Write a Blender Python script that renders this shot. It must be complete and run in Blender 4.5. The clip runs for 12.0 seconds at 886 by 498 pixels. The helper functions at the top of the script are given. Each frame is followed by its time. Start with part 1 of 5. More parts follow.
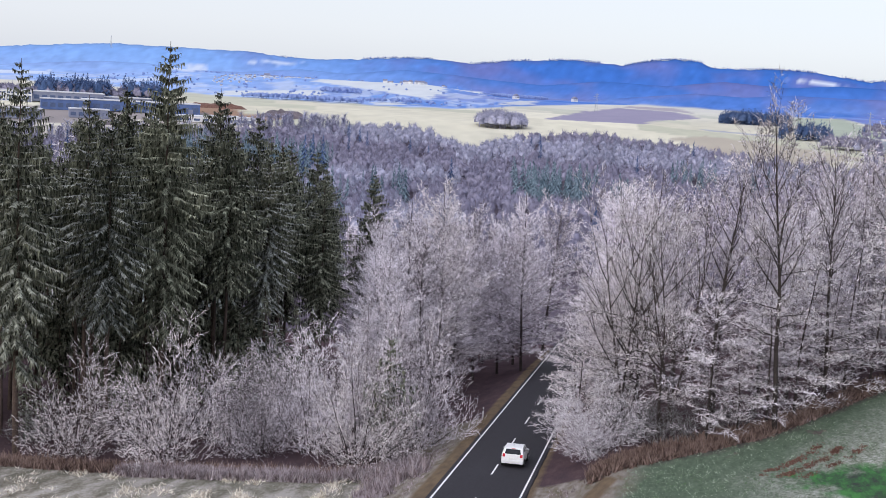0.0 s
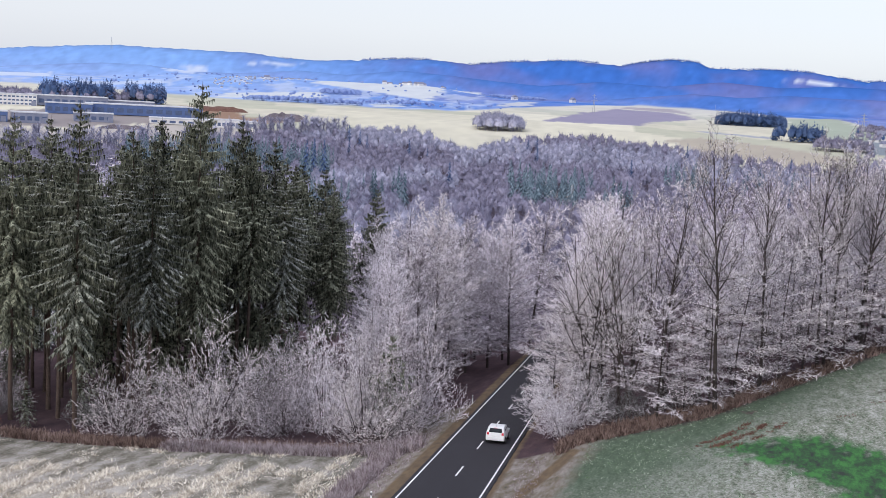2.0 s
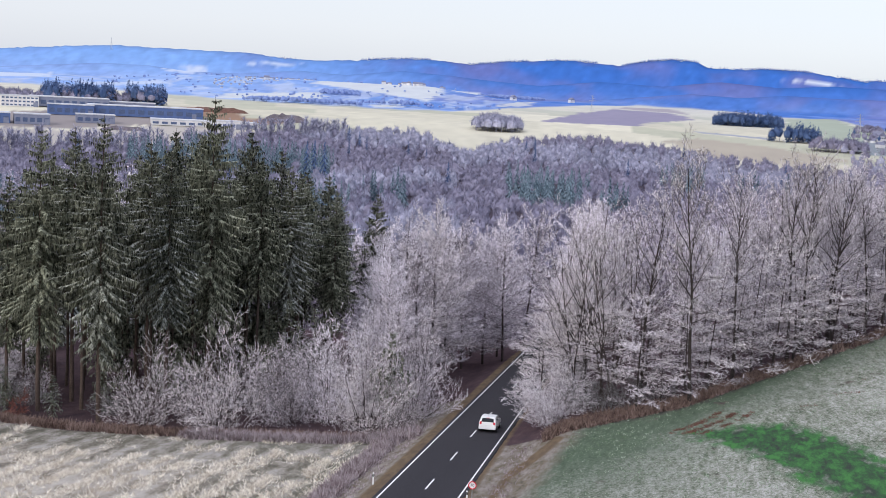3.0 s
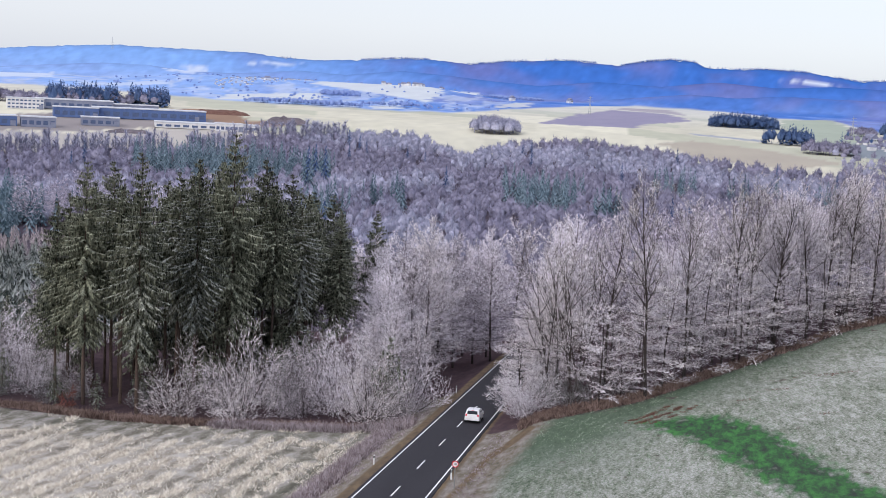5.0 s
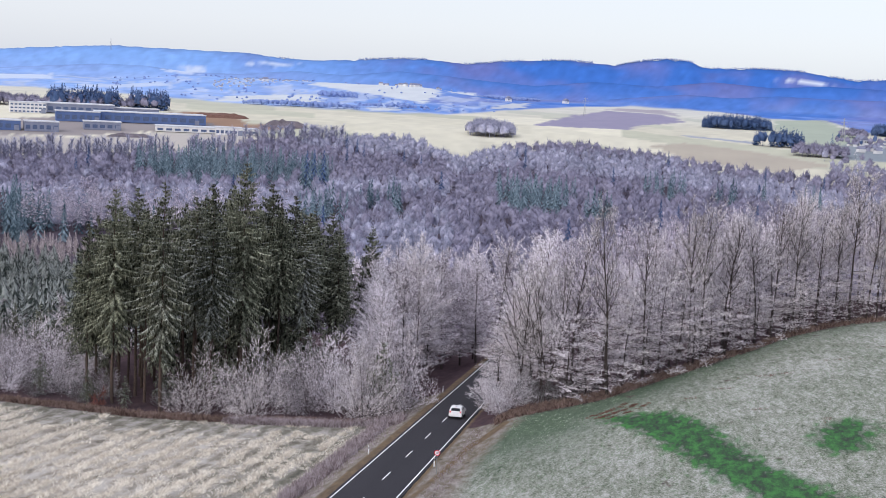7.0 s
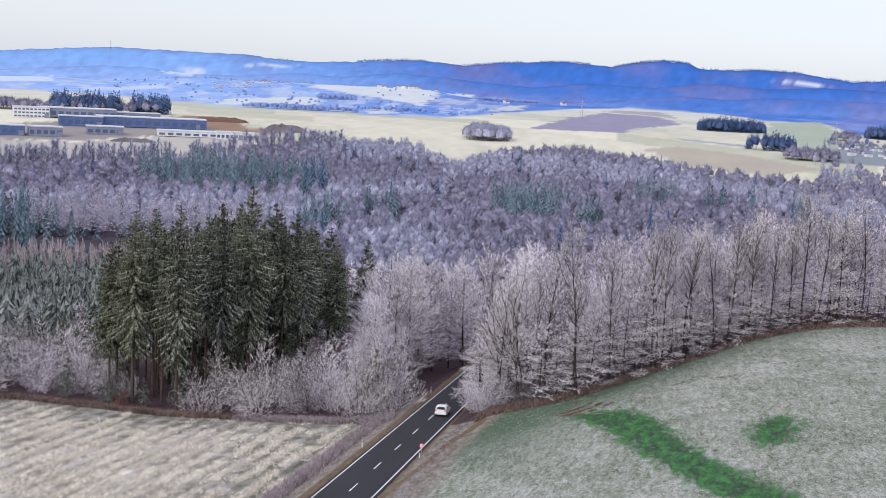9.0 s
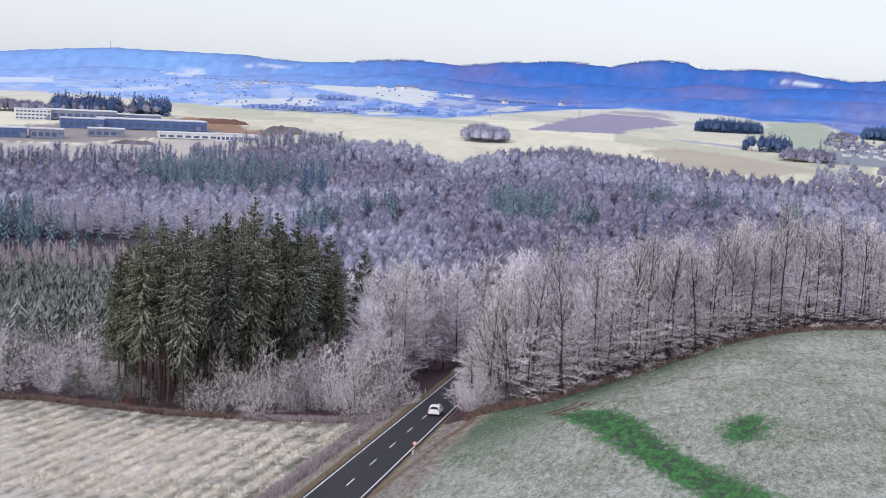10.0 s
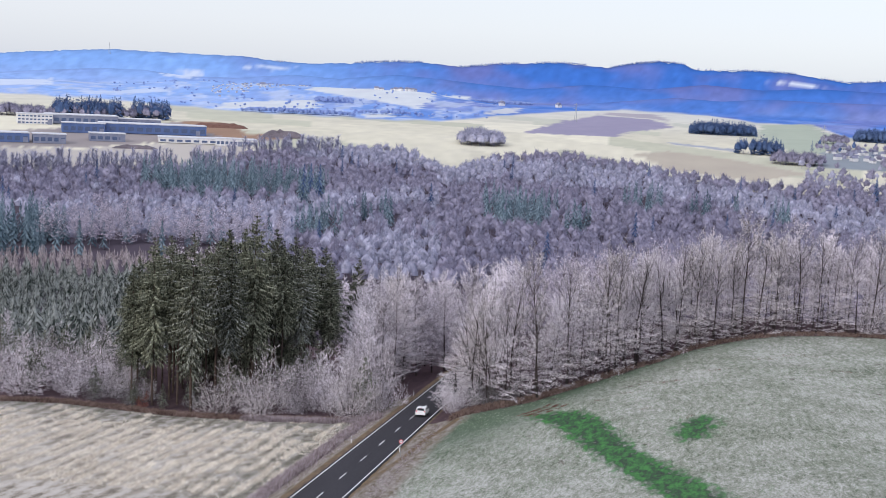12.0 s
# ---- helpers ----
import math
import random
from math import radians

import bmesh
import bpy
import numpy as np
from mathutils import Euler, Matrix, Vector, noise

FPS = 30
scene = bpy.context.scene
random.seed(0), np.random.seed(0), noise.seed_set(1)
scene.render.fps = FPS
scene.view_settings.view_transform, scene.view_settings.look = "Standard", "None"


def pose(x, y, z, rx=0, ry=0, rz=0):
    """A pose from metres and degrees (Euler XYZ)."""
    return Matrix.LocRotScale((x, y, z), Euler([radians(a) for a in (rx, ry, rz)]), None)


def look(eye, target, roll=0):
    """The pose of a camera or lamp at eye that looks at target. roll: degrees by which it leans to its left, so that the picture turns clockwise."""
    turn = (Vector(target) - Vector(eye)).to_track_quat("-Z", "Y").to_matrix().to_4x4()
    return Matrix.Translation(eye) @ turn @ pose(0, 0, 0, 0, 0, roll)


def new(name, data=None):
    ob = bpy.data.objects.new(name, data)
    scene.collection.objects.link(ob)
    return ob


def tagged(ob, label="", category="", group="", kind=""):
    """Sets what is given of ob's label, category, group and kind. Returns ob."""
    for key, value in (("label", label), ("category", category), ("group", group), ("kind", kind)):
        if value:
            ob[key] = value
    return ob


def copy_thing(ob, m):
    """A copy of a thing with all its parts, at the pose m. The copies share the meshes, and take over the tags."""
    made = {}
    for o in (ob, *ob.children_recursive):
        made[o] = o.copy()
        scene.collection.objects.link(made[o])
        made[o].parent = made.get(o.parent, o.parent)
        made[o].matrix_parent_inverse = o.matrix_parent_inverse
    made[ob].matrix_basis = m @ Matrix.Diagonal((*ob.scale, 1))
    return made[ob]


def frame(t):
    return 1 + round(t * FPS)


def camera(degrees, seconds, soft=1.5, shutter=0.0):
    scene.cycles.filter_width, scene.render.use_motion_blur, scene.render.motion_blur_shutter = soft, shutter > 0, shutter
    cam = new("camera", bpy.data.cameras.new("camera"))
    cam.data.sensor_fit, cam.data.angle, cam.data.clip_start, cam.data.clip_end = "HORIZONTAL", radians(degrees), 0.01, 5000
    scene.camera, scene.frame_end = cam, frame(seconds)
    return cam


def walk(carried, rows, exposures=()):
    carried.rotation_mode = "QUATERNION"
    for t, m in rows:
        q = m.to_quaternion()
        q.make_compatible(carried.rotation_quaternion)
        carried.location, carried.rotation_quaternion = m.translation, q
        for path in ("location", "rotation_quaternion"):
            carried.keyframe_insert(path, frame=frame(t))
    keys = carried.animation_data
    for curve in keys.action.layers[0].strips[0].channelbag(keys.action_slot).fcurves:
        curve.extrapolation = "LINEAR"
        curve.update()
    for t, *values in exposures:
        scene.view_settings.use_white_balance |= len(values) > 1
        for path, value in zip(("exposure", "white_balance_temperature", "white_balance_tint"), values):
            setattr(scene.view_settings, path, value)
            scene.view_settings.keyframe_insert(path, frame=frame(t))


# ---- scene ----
# Camera: seconds, x, y, z, yaw, pitch, roll. The road runs along y; z = 0 on its centre line at y = 0.
cam = camera(38.08, 12.0, soft=0.6)
ROWS = [
    (0.0, 11.20, -44.93, 23.79, 9.64, -6.68, 3.08),
    (0.5, 12.05, -49.19, 24.62, 9.63, -6.68, 3.05),
    (1.0, 12.91, -53.62, 25.42, 9.63, -6.68, 3.02),
    (1.5, 13.79, -58.12, 26.20, 9.62, -6.69, 2.99),
    (2.0, 14.75, -62.65, 26.92, 9.62, -6.69, 2.96),
    (2.5, 15.69, -67.36, 27.66, 9.60, -6.70, 2.94),
    (3.0, 16.65, -72.00, 28.45, 9.59, -6.71, 2.93),
    (5.0, 20.87, -91.68, 32.92, 9.57, -6.78, 2.99),
    (5.5, 22.00, -96.57, 34.13, 9.54, -6.80, 2.97),
    (6.0, 23.16, -101.41, 35.35, 9.51, -6.82, 2.94),
    (6.5, 24.35, -106.24, 36.54, 9.50, -6.83, 2.92),
    (7.0, 25.53, -111.06, 37.78, 9.47, -6.84, 2.89),
    (9.0, 30.39, -129.74, 42.47, 9.43, -6.84, 2.86),
    (9.5, 31.63, -134.35, 43.75, 9.42, -6.85, 2.84),
    (10.0, 32.89, -139.04, 44.94, 9.41, -6.86, 2.82),
    (10.5, 34.13, -143.66, 46.15, 9.39, -6.86, 2.80),
    (11.0, 35.37, -148.15, 47.38, 9.36, -6.85, 2.78),
    (11.5, 36.57, -152.47, 48.59, 9.35, -6.86, 2.77),
    (12.0, 37.87, -156.62, 49.83, 9.34, -6.87, 2.76),
]
walk(cam, [(t, pose(x, y, z, 90 + pitch, 0, yaw) @ pose(0, 0, 0, 0, 0, roll)) for t, x, y, z, yaw, pitch, roll in ROWS])

# ---- world and sun: a thin high overcast on a frosty morning ----
world = bpy.data.worlds.new("winter_sky")
scene.world = world
world.use_nodes = True
wn, wl = world.node_tree.nodes, world.node_tree.links
wn.clear()
sky = wn.new("ShaderNodeTexSky")
sky.sky_type, sky.sun_disc = "NISHITA", False
sky.sun_elevation, sky.sun_rotation = radians(24), radians(215)
sky.altitude, sky.air_density, sky.dust_density, sky.ozone_density = 400, 1.0, 2.0, 1.6
bg_sky, bg_veil, add = wn.new("ShaderNodeBackground"), wn.new("ShaderNodeBackground"), wn.new("ShaderNodeAddShader")
bg_sky.inputs["Strength"].default_value = 0.05
coord, sep, ramp = wn.new("ShaderNodeTexCoord"), wn.new("ShaderNodeSeparateXYZ"), wn.new("ShaderNodeValToRGB")
ramp.color_ramp.elements[0].position, ramp.color_ramp.elements[0].color = 0.0, (0.79, 0.85, 1.0, 1)
ramp.color_ramp.elements[1].position, ramp.color_ramp.elements[1].color = 0.05, (0.91, 0.925, 1.045, 1)
veil = ramp.color_ramp.elements.new(0.13)
veil.color = (0.965, 0.95, 1.03, 1)
high = ramp.color_ramp.elements.new(0.5)
high.color = (0.84, 0.87, 1.0, 1)
out = wn.new("ShaderNodeOutputWorld")
wl.new(coord.outputs["Generated"], sep.inputs[0])
wl.new(sep.outputs["Z"], ramp.inputs["Fac"])
# the overcast is brighter overhead than near the horizon
lift_up = wn.new("ShaderNodeMapRange")
lift_up.inputs["From Min"].default_value, lift_up.inputs["From Max"].default_value = 0.08, 0.55
lift_up.inputs["To Min"].default_value, lift_up.inputs["To Max"].default_value = 0.70, 1.04
wl.new(sep.outputs["Z"], lift_up.inputs["Value"])
wl.new(lift_up.outputs["Result"], bg_veil.inputs["Strength"])
wl.new(ramp.outputs["Color"], bg_veil.inputs["Color"])
wl.new(sky.outputs["Color"], bg_sky.inputs["Color"])
wl.new(bg_sky.outputs[0], add.inputs[0])
wl.new(bg_veil.outputs[0], add.inputs[1])
wl.new(add.outputs[0], out.inputs["Surface"])
sun = new("sun", bpy.data.lights.new("sun", "SUN"))
sun.data.energy, sun.data.angle, sun.data.color = 1.0, radians(14), (1.0, 0.95, 0.9)
sun.matrix_world = look((-60, -120, 90), (0, 0, 0))


# ---- materials ----
def material(name, low, high, rough=0.85, coarse=0.3, fine=6.0, bump=0.0, island=0.0, tone=0.0, metal=0.0, stretch=(1, 1, 1), patch=0.55, top=0.9):
    """Two scales of noise between two colours; island: how far loose pieces differ; tone: how far copies differ."""
    m = bpy.data.materials.new(name)
    m.use_nodes = True
    n, l = m.node_tree.nodes, m.node_tree.links
    b = n["Principled BSDF"]
    b.inputs["Roughness"].default_value, b.inputs["Metallic"].default_value = rough, metal
    b.inputs["Specular IOR Level"].default_value = 0.25
    tc, mp = n.new("ShaderNodeTexCoord"), n.new("ShaderNodeMapping")
    mp.inputs["Scale"].default_value = stretch
    l.new(tc.outputs["Object"], mp.inputs["Vector"])
    n1, n2 = n.new("ShaderNodeTexNoise"), n.new("ShaderNodeTexNoise")
    for t, s, d in ((n1, coarse, 3), (n2, fine, 5)):
        t.inputs["Scale"].default_value, t.inputs["Detail"].default_value = s, d
        l.new(mp.outputs[0], t.inputs["Vector"])
    mix = n.new("ShaderNodeMath")
    mix.operation = "MULTIPLY_ADD"
    l.new(n1.outputs["Fac"], mix.inputs[0])
    mix.inputs[1].default_value = patch
    l.new(n2.outputs["Fac"], mix.inputs[2])
    value = mix.outputs[0]
    gain = n.new("ShaderNodeMapRange")
    gain.inputs["From Min"].default_value, gain.inputs["From Max"].default_value = 0.175 + 0.5 * patch, 0.825 + 0.5 * patch
    l.new(value, gain.inputs["Value"])
    value = gain.outputs["Result"]
    for amount, kind, socket in ((island, "ShaderNodeNewGeometry", "Random Per Island"), (tone, "ShaderNodeObjectInfo", "Random")):
        if amount:
            g, a = n.new(kind), n.new("ShaderNodeMath")
            a.operation = "MULTIPLY_ADD"
            c = n.new("ShaderNodeMath")
            c.operation = "SUBTRACT"
            l.new(g.outputs[socket], c.inputs[0])
            c.inputs[1].default_value = 0.5
            l.new(c.outputs[0], a.inputs[0])
            a.inputs[1].default_value = amount
            l.new(value, a.inputs[2])
            value = a.outputs[0]
    r = n.new("ShaderNodeValToRGB")
    r.color_ramp.elements[0].color, r.color_ramp.elements[1].color = (*low, 1), (*high, 1)
    r.color_ramp.elements[0].position, r.color_ramp.elements[1].position = 0.1, top
    l.new(value, r.inputs["Fac"])
    l.new(r.outputs["Color"], b.inputs["Base Color"])
    if bump:
        bp = n.new("ShaderNodeBump")
        bp.inputs["Strength"].default_value, bp.inputs["Distance"].default_value = 0.8, bump
        l.new(mix.outputs[0], bp.inputs["Height"])
        l.new(bp.outputs[0], b.inputs["Normal"])
    return m


FROST = material("frosted_twigs", (0.12, 0.095, 0.11), (1.0, 0.935, 1.0), 0.8, 0.35, 2.0, island=0.9, tone=0.35, top=0.66, patch=0.95)
# twig colour darkened for the shade under the spruces and behind the bush
SHADE_TWIGS = material("shaded_grey_twigs", (0.05, 0.045, 0.045), (0.34, 0.33, 0.34), 0.85, 0.35, 2.0, island=1.0)
FROST_WHITE = material("thick_white_frost", (0.36, 0.32, 0.36), (1.0, 0.96, 1.0), 0.8, 0.35, 2.0, island=0.8)
FROST_GREY = material("lightly_frosted_twigs", (0.08, 0.062, 0.07), (0.97, 0.90, 0.96), 0.8, 0.35, 2.0, island=0.9, tone=0.3, patch=0.9)
LIMB = material("rime_on_bark", (0.10, 0.085, 0.088), (0.46, 0.43, 0.46), 0.9, 0.6, 3.0, tone=0.2)
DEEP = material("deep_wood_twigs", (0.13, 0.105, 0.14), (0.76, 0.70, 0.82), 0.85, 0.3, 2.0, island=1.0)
FROST_TAN = material("frosted_tan_twigs", (0.095, 0.076, 0.076), (0.90, 0.835, 0.86), 0.8, 0.35, 2.0, island=0.9, tone=0.3, top=0.72)
BARK = material("bark", (0.028, 0.022, 0.021), (0.085, 0.068, 0.064), 0.95, 0.8, 9.0, 0.02, tone=0.3)
BARK_BROWN = material("spruce_bark", (0.045, 0.032, 0.027), (0.13, 0.095, 0.08), 0.95, 0.8, 9.0, 0.02, tone=0.3)
SPRUCE = material("spruce_needles", (0.032, 0.039, 0.023), (0.42, 0.435, 0.325), 0.8, 0.25, 1.6, island=0.7, tone=0.3)
SPRUCE_FROST = material("rimed_spruce_needles", (0.045, 0.052, 0.038), (0.44, 0.45, 0.38), 0.8, 0.25, 1.6, island=0.7, tone=0.2)
# hanging branchlets: less frost, and colour darkened for shade beneath the boughs
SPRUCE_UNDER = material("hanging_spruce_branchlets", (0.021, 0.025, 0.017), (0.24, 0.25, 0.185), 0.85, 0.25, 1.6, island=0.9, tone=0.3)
SPRUCE_GREY = material("grey_spruce_needles", (0.034, 0.04, 0.034), (0.48, 0.50, 0.465), 0.8, 0.25, 1.6, island=0.7, tone=0.3)
RUSSET = material("russet_leaves", (0.12, 0.04, 0.035), (0.34, 0.15, 0.12), 0.9, 0.4, 2.0, island=0.8)
WEEDS = material("frosted_weeds", (0.17, 0.125, 0.13), (0.54, 0.47, 0.50), 0.9, 0.3, 2.0, island=0.8)
WEEDS_BROWN = material("brown_weeds", (0.095, 0.058, 0.047), (0.34, 0.245, 0.215), 0.9, 0.3, 2.0, island=0.8)
STRAW = material("frosted_straw", (0.44, 0.375, 0.30), (1.0, 0.94, 0.84), 0.9, 0.3, 2.0, island=0.9)
MEADOW_GRASS = material("frosted_grass_blades", (0.08, 0.15, 0.06), (0.46, 0.53, 0.42), 0.9, 0.15, 1.5, island=0.8)
EARTH_DARK = material("dumped_earth", (0.10, 0.085, 0.10), (0.19, 0.16, 0.18), 0.95, 0.05, 0.5)
CLODS = material("torn_earth", (0.11, 0.055, 0.042), (0.24, 0.13, 0.105), 0.95, 0.5, 4.0, island=0.5)
# far woods: the blue of distant haze is mixed into these base colours
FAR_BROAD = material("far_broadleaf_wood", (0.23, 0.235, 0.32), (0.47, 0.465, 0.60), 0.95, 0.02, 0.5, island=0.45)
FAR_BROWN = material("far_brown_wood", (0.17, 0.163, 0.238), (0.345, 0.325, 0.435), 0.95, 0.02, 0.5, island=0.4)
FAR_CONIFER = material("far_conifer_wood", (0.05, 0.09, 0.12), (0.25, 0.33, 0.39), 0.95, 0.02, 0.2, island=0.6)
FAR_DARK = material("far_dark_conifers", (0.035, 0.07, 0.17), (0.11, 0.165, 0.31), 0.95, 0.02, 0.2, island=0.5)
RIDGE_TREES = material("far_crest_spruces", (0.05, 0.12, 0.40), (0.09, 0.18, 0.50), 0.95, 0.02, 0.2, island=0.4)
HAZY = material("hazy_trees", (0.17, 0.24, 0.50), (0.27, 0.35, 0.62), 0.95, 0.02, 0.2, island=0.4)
STRIP = material("frosted_larch_saplings", (0.20, 0.165, 0.172), (0.54, 0.47, 0.49), 0.95, 0.03, 0.4, island=0.7)
YOUNG = material("frosted_young_spruce", (0.02, 0.028, 0.025), (0.33, 0.35, 0.34), 0.9, 0.05, 0.4, island=1.1)
ASPHALT = material("asphalt", (0.018, 0.0165, 0.021), (0.037, 0.034, 0.042), 0.8, 0.25, 14.0, 0.004, stretch=(1, 0.15, 1))
PAINT = material("road_paint", (0.66, 0.66, 0.66), (0.92, 0.92, 0.92), 0.6, 1.5, 12.0)
WHITE = material("white_enamel", (0.76, 0.76, 0.77), (0.86, 0.86, 0.87), 0.3, 1.0, 6.0)
RED = material("red_enamel", (0.60, 0.02, 0.04), (0.75, 0.04, 0.07), 0.35, 1.0, 6.0)
BLACK = material("black_plastic", (0.012, 0.012, 0.013), (0.03, 0.03, 0.032), 0.5, 1.0, 8.0)
GLASS = material("tinted_window", (0.015, 0.017, 0.02), (0.03, 0.034, 0.04), 0.08, 1.0, 4.0)
STEEL = material("galvanised_steel", (0.35, 0.36, 0.37), (0.52, 0.53, 0.54), 0.4, 2.0, 12.0, metal=0.8)
HALL_GLASS = material("bluish_hall_windows", (0.07, 0.10, 0.20), (0.12, 0.16, 0.27), 0.3, 0.05, 0.5)
BLUE_WALL = material("blue_cladding", (0.08, 0.13, 0.29), (0.12, 0.18, 0.37), 0.6, 0.02, 0.3)
GREY_WALL = material("grey_cladding", (0.19, 0.21, 0.30), (0.27, 0.29, 0.38), 0.6, 0.02, 0.3)
ROOF_PALE = material("pale_flat_roof", (0.52, 0.53, 0.58), (0.68, 0.69, 0.74), 0.7, 0.02, 0.3)
WALL_PALE = material("pale_render", (0.62, 0.61, 0.62), (0.80, 0.79, 0.80), 0.7, 0.02, 0.3)
ROOF_DARK = material("dark_roof_tiles", (0.17, 0.18, 0.27), (0.28, 0.28, 0.36), 0.8, 0.05, 0.5)


def ground_material():
    """Covers of the ground: each is mixed in where its distance from the cover's edge, kept on the mesh, turns positive."""
    m = bpy.data.materials.new("frosty_ground")
    m.use_nodes = True
    n, l = m.node_tree.nodes, m.node_tree.links
    b = n["Principled BSDF"]
    b.inputs["Roughness"].default_value, b.inputs["Specular IOR Level"].default_value = 1.0, 0.0
    tc = n.new("ShaderNodeTexCoord")

    def grain(scale, detail=4, stretch=(1, 1, 1), rough=0.5):
        mp, t = n.new("ShaderNodeMapping"), n.new("ShaderNodeTexNoise")
        mp.inputs["Scale"].default_value = stretch
        t.inputs["Scale"].default_value, t.inputs["Detail"].default_value = scale, detail
        l.new(tc.outputs["Object"], mp.inputs["Vector"])
        l.new(mp.outputs[0], t.inputs["Vector"])
        t.inputs["Roughness"].default_value = rough
        return t.outputs["Fac"]

    def math_(op, a, c=None, e=None):
        q = n.new("ShaderNodeMath")
        q.operation = op
        for k, v in enumerate((a, c, e)):
            if v is not None:
                if isinstance(v, (int, float)):
                    q.inputs[k].default_value = v
                else:
                    l.new(v, q.inputs[k])
        return q.outputs[0]

    def ramp(fac, *stops):
        r = n.new("ShaderNodeValToRGB")
        while len(r.color_ramp.elements) < len(stops):
            r.color_ramp.elements.new(0.5)
        for el, (p, c) in zip(r.color_ramp.elements, stops):
            el.position, el.color = p, (*c, 1)
        l.new(fac, r.inputs["Fac"])
        return r.outputs["Color"]

    def over(under, top, fac):
        q = n.new("ShaderNodeMix")
        q.data_type = "RGBA"
        l.new(fac, q.inputs["Factor"])
        l.new(under, q.inputs["A"])
        l.new(top, q.inputs["B"])
        return q.outputs["Result"]

    def kept(name):
        a, sp = n.new("ShaderNodeAttribute"), n.new("ShaderNodeSeparateColor")
        a.attribute_name = name
        l.new(a.outputs["Color"], sp.inputs[0])
        return a.outputs["Color"], sp.outputs

    fine, mid, broad = grain(1.9, 8, (1.3, 0.42, 1), 0.72), grain(0.9, 5, (1.1, 0.45, 1)), grain(0.09, 4)

    def inside(s, ragged, soft):
        w = math_("MULTIPLY_ADD", math_("SUBTRACT", mid, 0.5), ragged, s)
        return math_("MULTIPLY_ADD", w, 1.0 / soft, 0.5).node

    def clampd(node):
        node.use_clamp = True
        return node.outputs[0]

    _, near = kept("cover_near")
    _, side = kept("cover_side")
    far_colour, _ = kept("far_colour")
    both = math_("MULTIPLY_ADD", fine, 0.5, math_("MULTIPLY", mid, 0.5))
    colour = ramp(both, (0.3, (0.032, 0.016, 0.013)), (0.55, (0.10, 0.05, 0.04)), (0.75, (0.18, 0.11, 0.09)))
    verge = ramp(both, (0.34, (0.11, 0.11, 0.045)), (0.43, (0.28, 0.24, 0.14)), (0.52, (0.42, 0.375, 0.30)), (0.64, (0.66, 0.60, 0.53)))
    colour = over(colour, verge, clampd(inside(side[0], 1.6, 0.8)))
    # stubble in windrows along the road
    xyz = n.new("ShaderNodeSeparateXYZ")
    l.new(tc.outputs["Object"], xyz.inputs[0])
    wob = math_("MULTIPLY_ADD", grain(0.07, 3), 2.4, 22.67 + 1.57 - 1.2)
    wave = math_("SINE", math_("MULTIPLY_ADD", xyz.outputs["X"], 2.464, wob))
    row = math_("MULTIPLY_ADD", wave, 0.034, math_("MULTIPLY_ADD", broad, 0.20, math_("MULTIPLY_ADD", mid, 0.30, math_("MULTIPLY_ADD", grain(5.5, 4, (1.1, 0.8, 1), 0.7), 0.24, math_("MULTIPLY", fine, 0.26)))))
    stub = ramp(row, (0.38, (0.22, 0.21, 0.14)), (0.44, (0.46, 0.41, 0.30)), (0.50, (0.80, 0.73, 0.61)), (0.57, (1.0, 0.94, 0.83)))
    lee = math_("MULTIPLY_ADD", near[0], -0.07, math_("MULTIPLY_ADD", broad, 1.6, 0.30))
    lee.node.use_clamp = True
    stub = over(stub, ramp(row, (0.40, (0.12, 0.13, 0.06)), (0.48, (0.30, 0.30, 0.20)), (0.56, (0.66, 0.61, 0.54))), lee)
    colour = over(colour, stub, clampd(inside(near[0], 1.2, 0.7)))
    # meadow, thinly frosted
    streak = grain(1.0, 8, (1.1, 0.3, 1), 0.72)
    speckle = grain(4.5, 5, (1.2, 0.75, 1), 0.75)
    mead_v = math_("MULTIPLY_ADD", streak, 0.22, math_("MULTIPLY_ADD", broad, 0.12, math_("MULTIPLY_ADD", speckle, 0.40, math_("MULTIPLY", fine, 0.26))))
    mead = ramp(mead_v, (0.41, (0.07, 0.13, 0.05)), (0.46, (0.29, 0.35, 0.22)), (0.505, (0.53, 0.56, 0.45)), (0.57, (0.95, 0.95, 0.87)))
    shelter = math_("MULTIPLY_ADD", near[1], -0.075, math_("MULTIPLY_ADD", broad, 1.4, 0.05))
    shelter = math_("ADD", shelter, math_("MULTIPLY_ADD", xyz.outputs["X"], -0.018, 0.80))
    upper = math_("MULTIPLY_ADD", xyz.outputs["Y"], 0.034, -0.25)
    upper.node.use_clamp = True
    shelter = math_("MULTIPLY", shelter, upper)
    shelter.node.use_clamp = True
    mead = over(mead, ramp(mead_v, (0.38, (0.035, 0.11, 0.025)), (0.5, (0.10, 0.19, 0.08)), (0.62, (0.25, 0.35, 0.21))), shelter)
    bare = math_("MULTIPLY_ADD", grain(0.42, 6, (1.0, 0.5, 1), 0.65), 14.0, -9.0)
    mead = over(mead, ramp(fine, (0.35, (0.07, 0.06, 0.035)), (0.65, (0.24, 0.20, 0.13))), clampd(bare.node))
    colour = over(colour, mead, clampd(inside(near[1], 2.2, 1.8)))
    green = ramp(both, (0.40, (0.003, 0.045, 0.001)), (0.5, (0.010, 0.17, 0.007)), (0.60, (0.05, 0.36, 0.03)))
    colour = over(colour, green, clampd(inside(math_("ADD", near[2], 0.8), 6.5, 2.2)))
    brown = ramp(both, (0.3, (0.12, 0.085, 0.025)), (0.7, (0.36, 0.25, 0.10)))
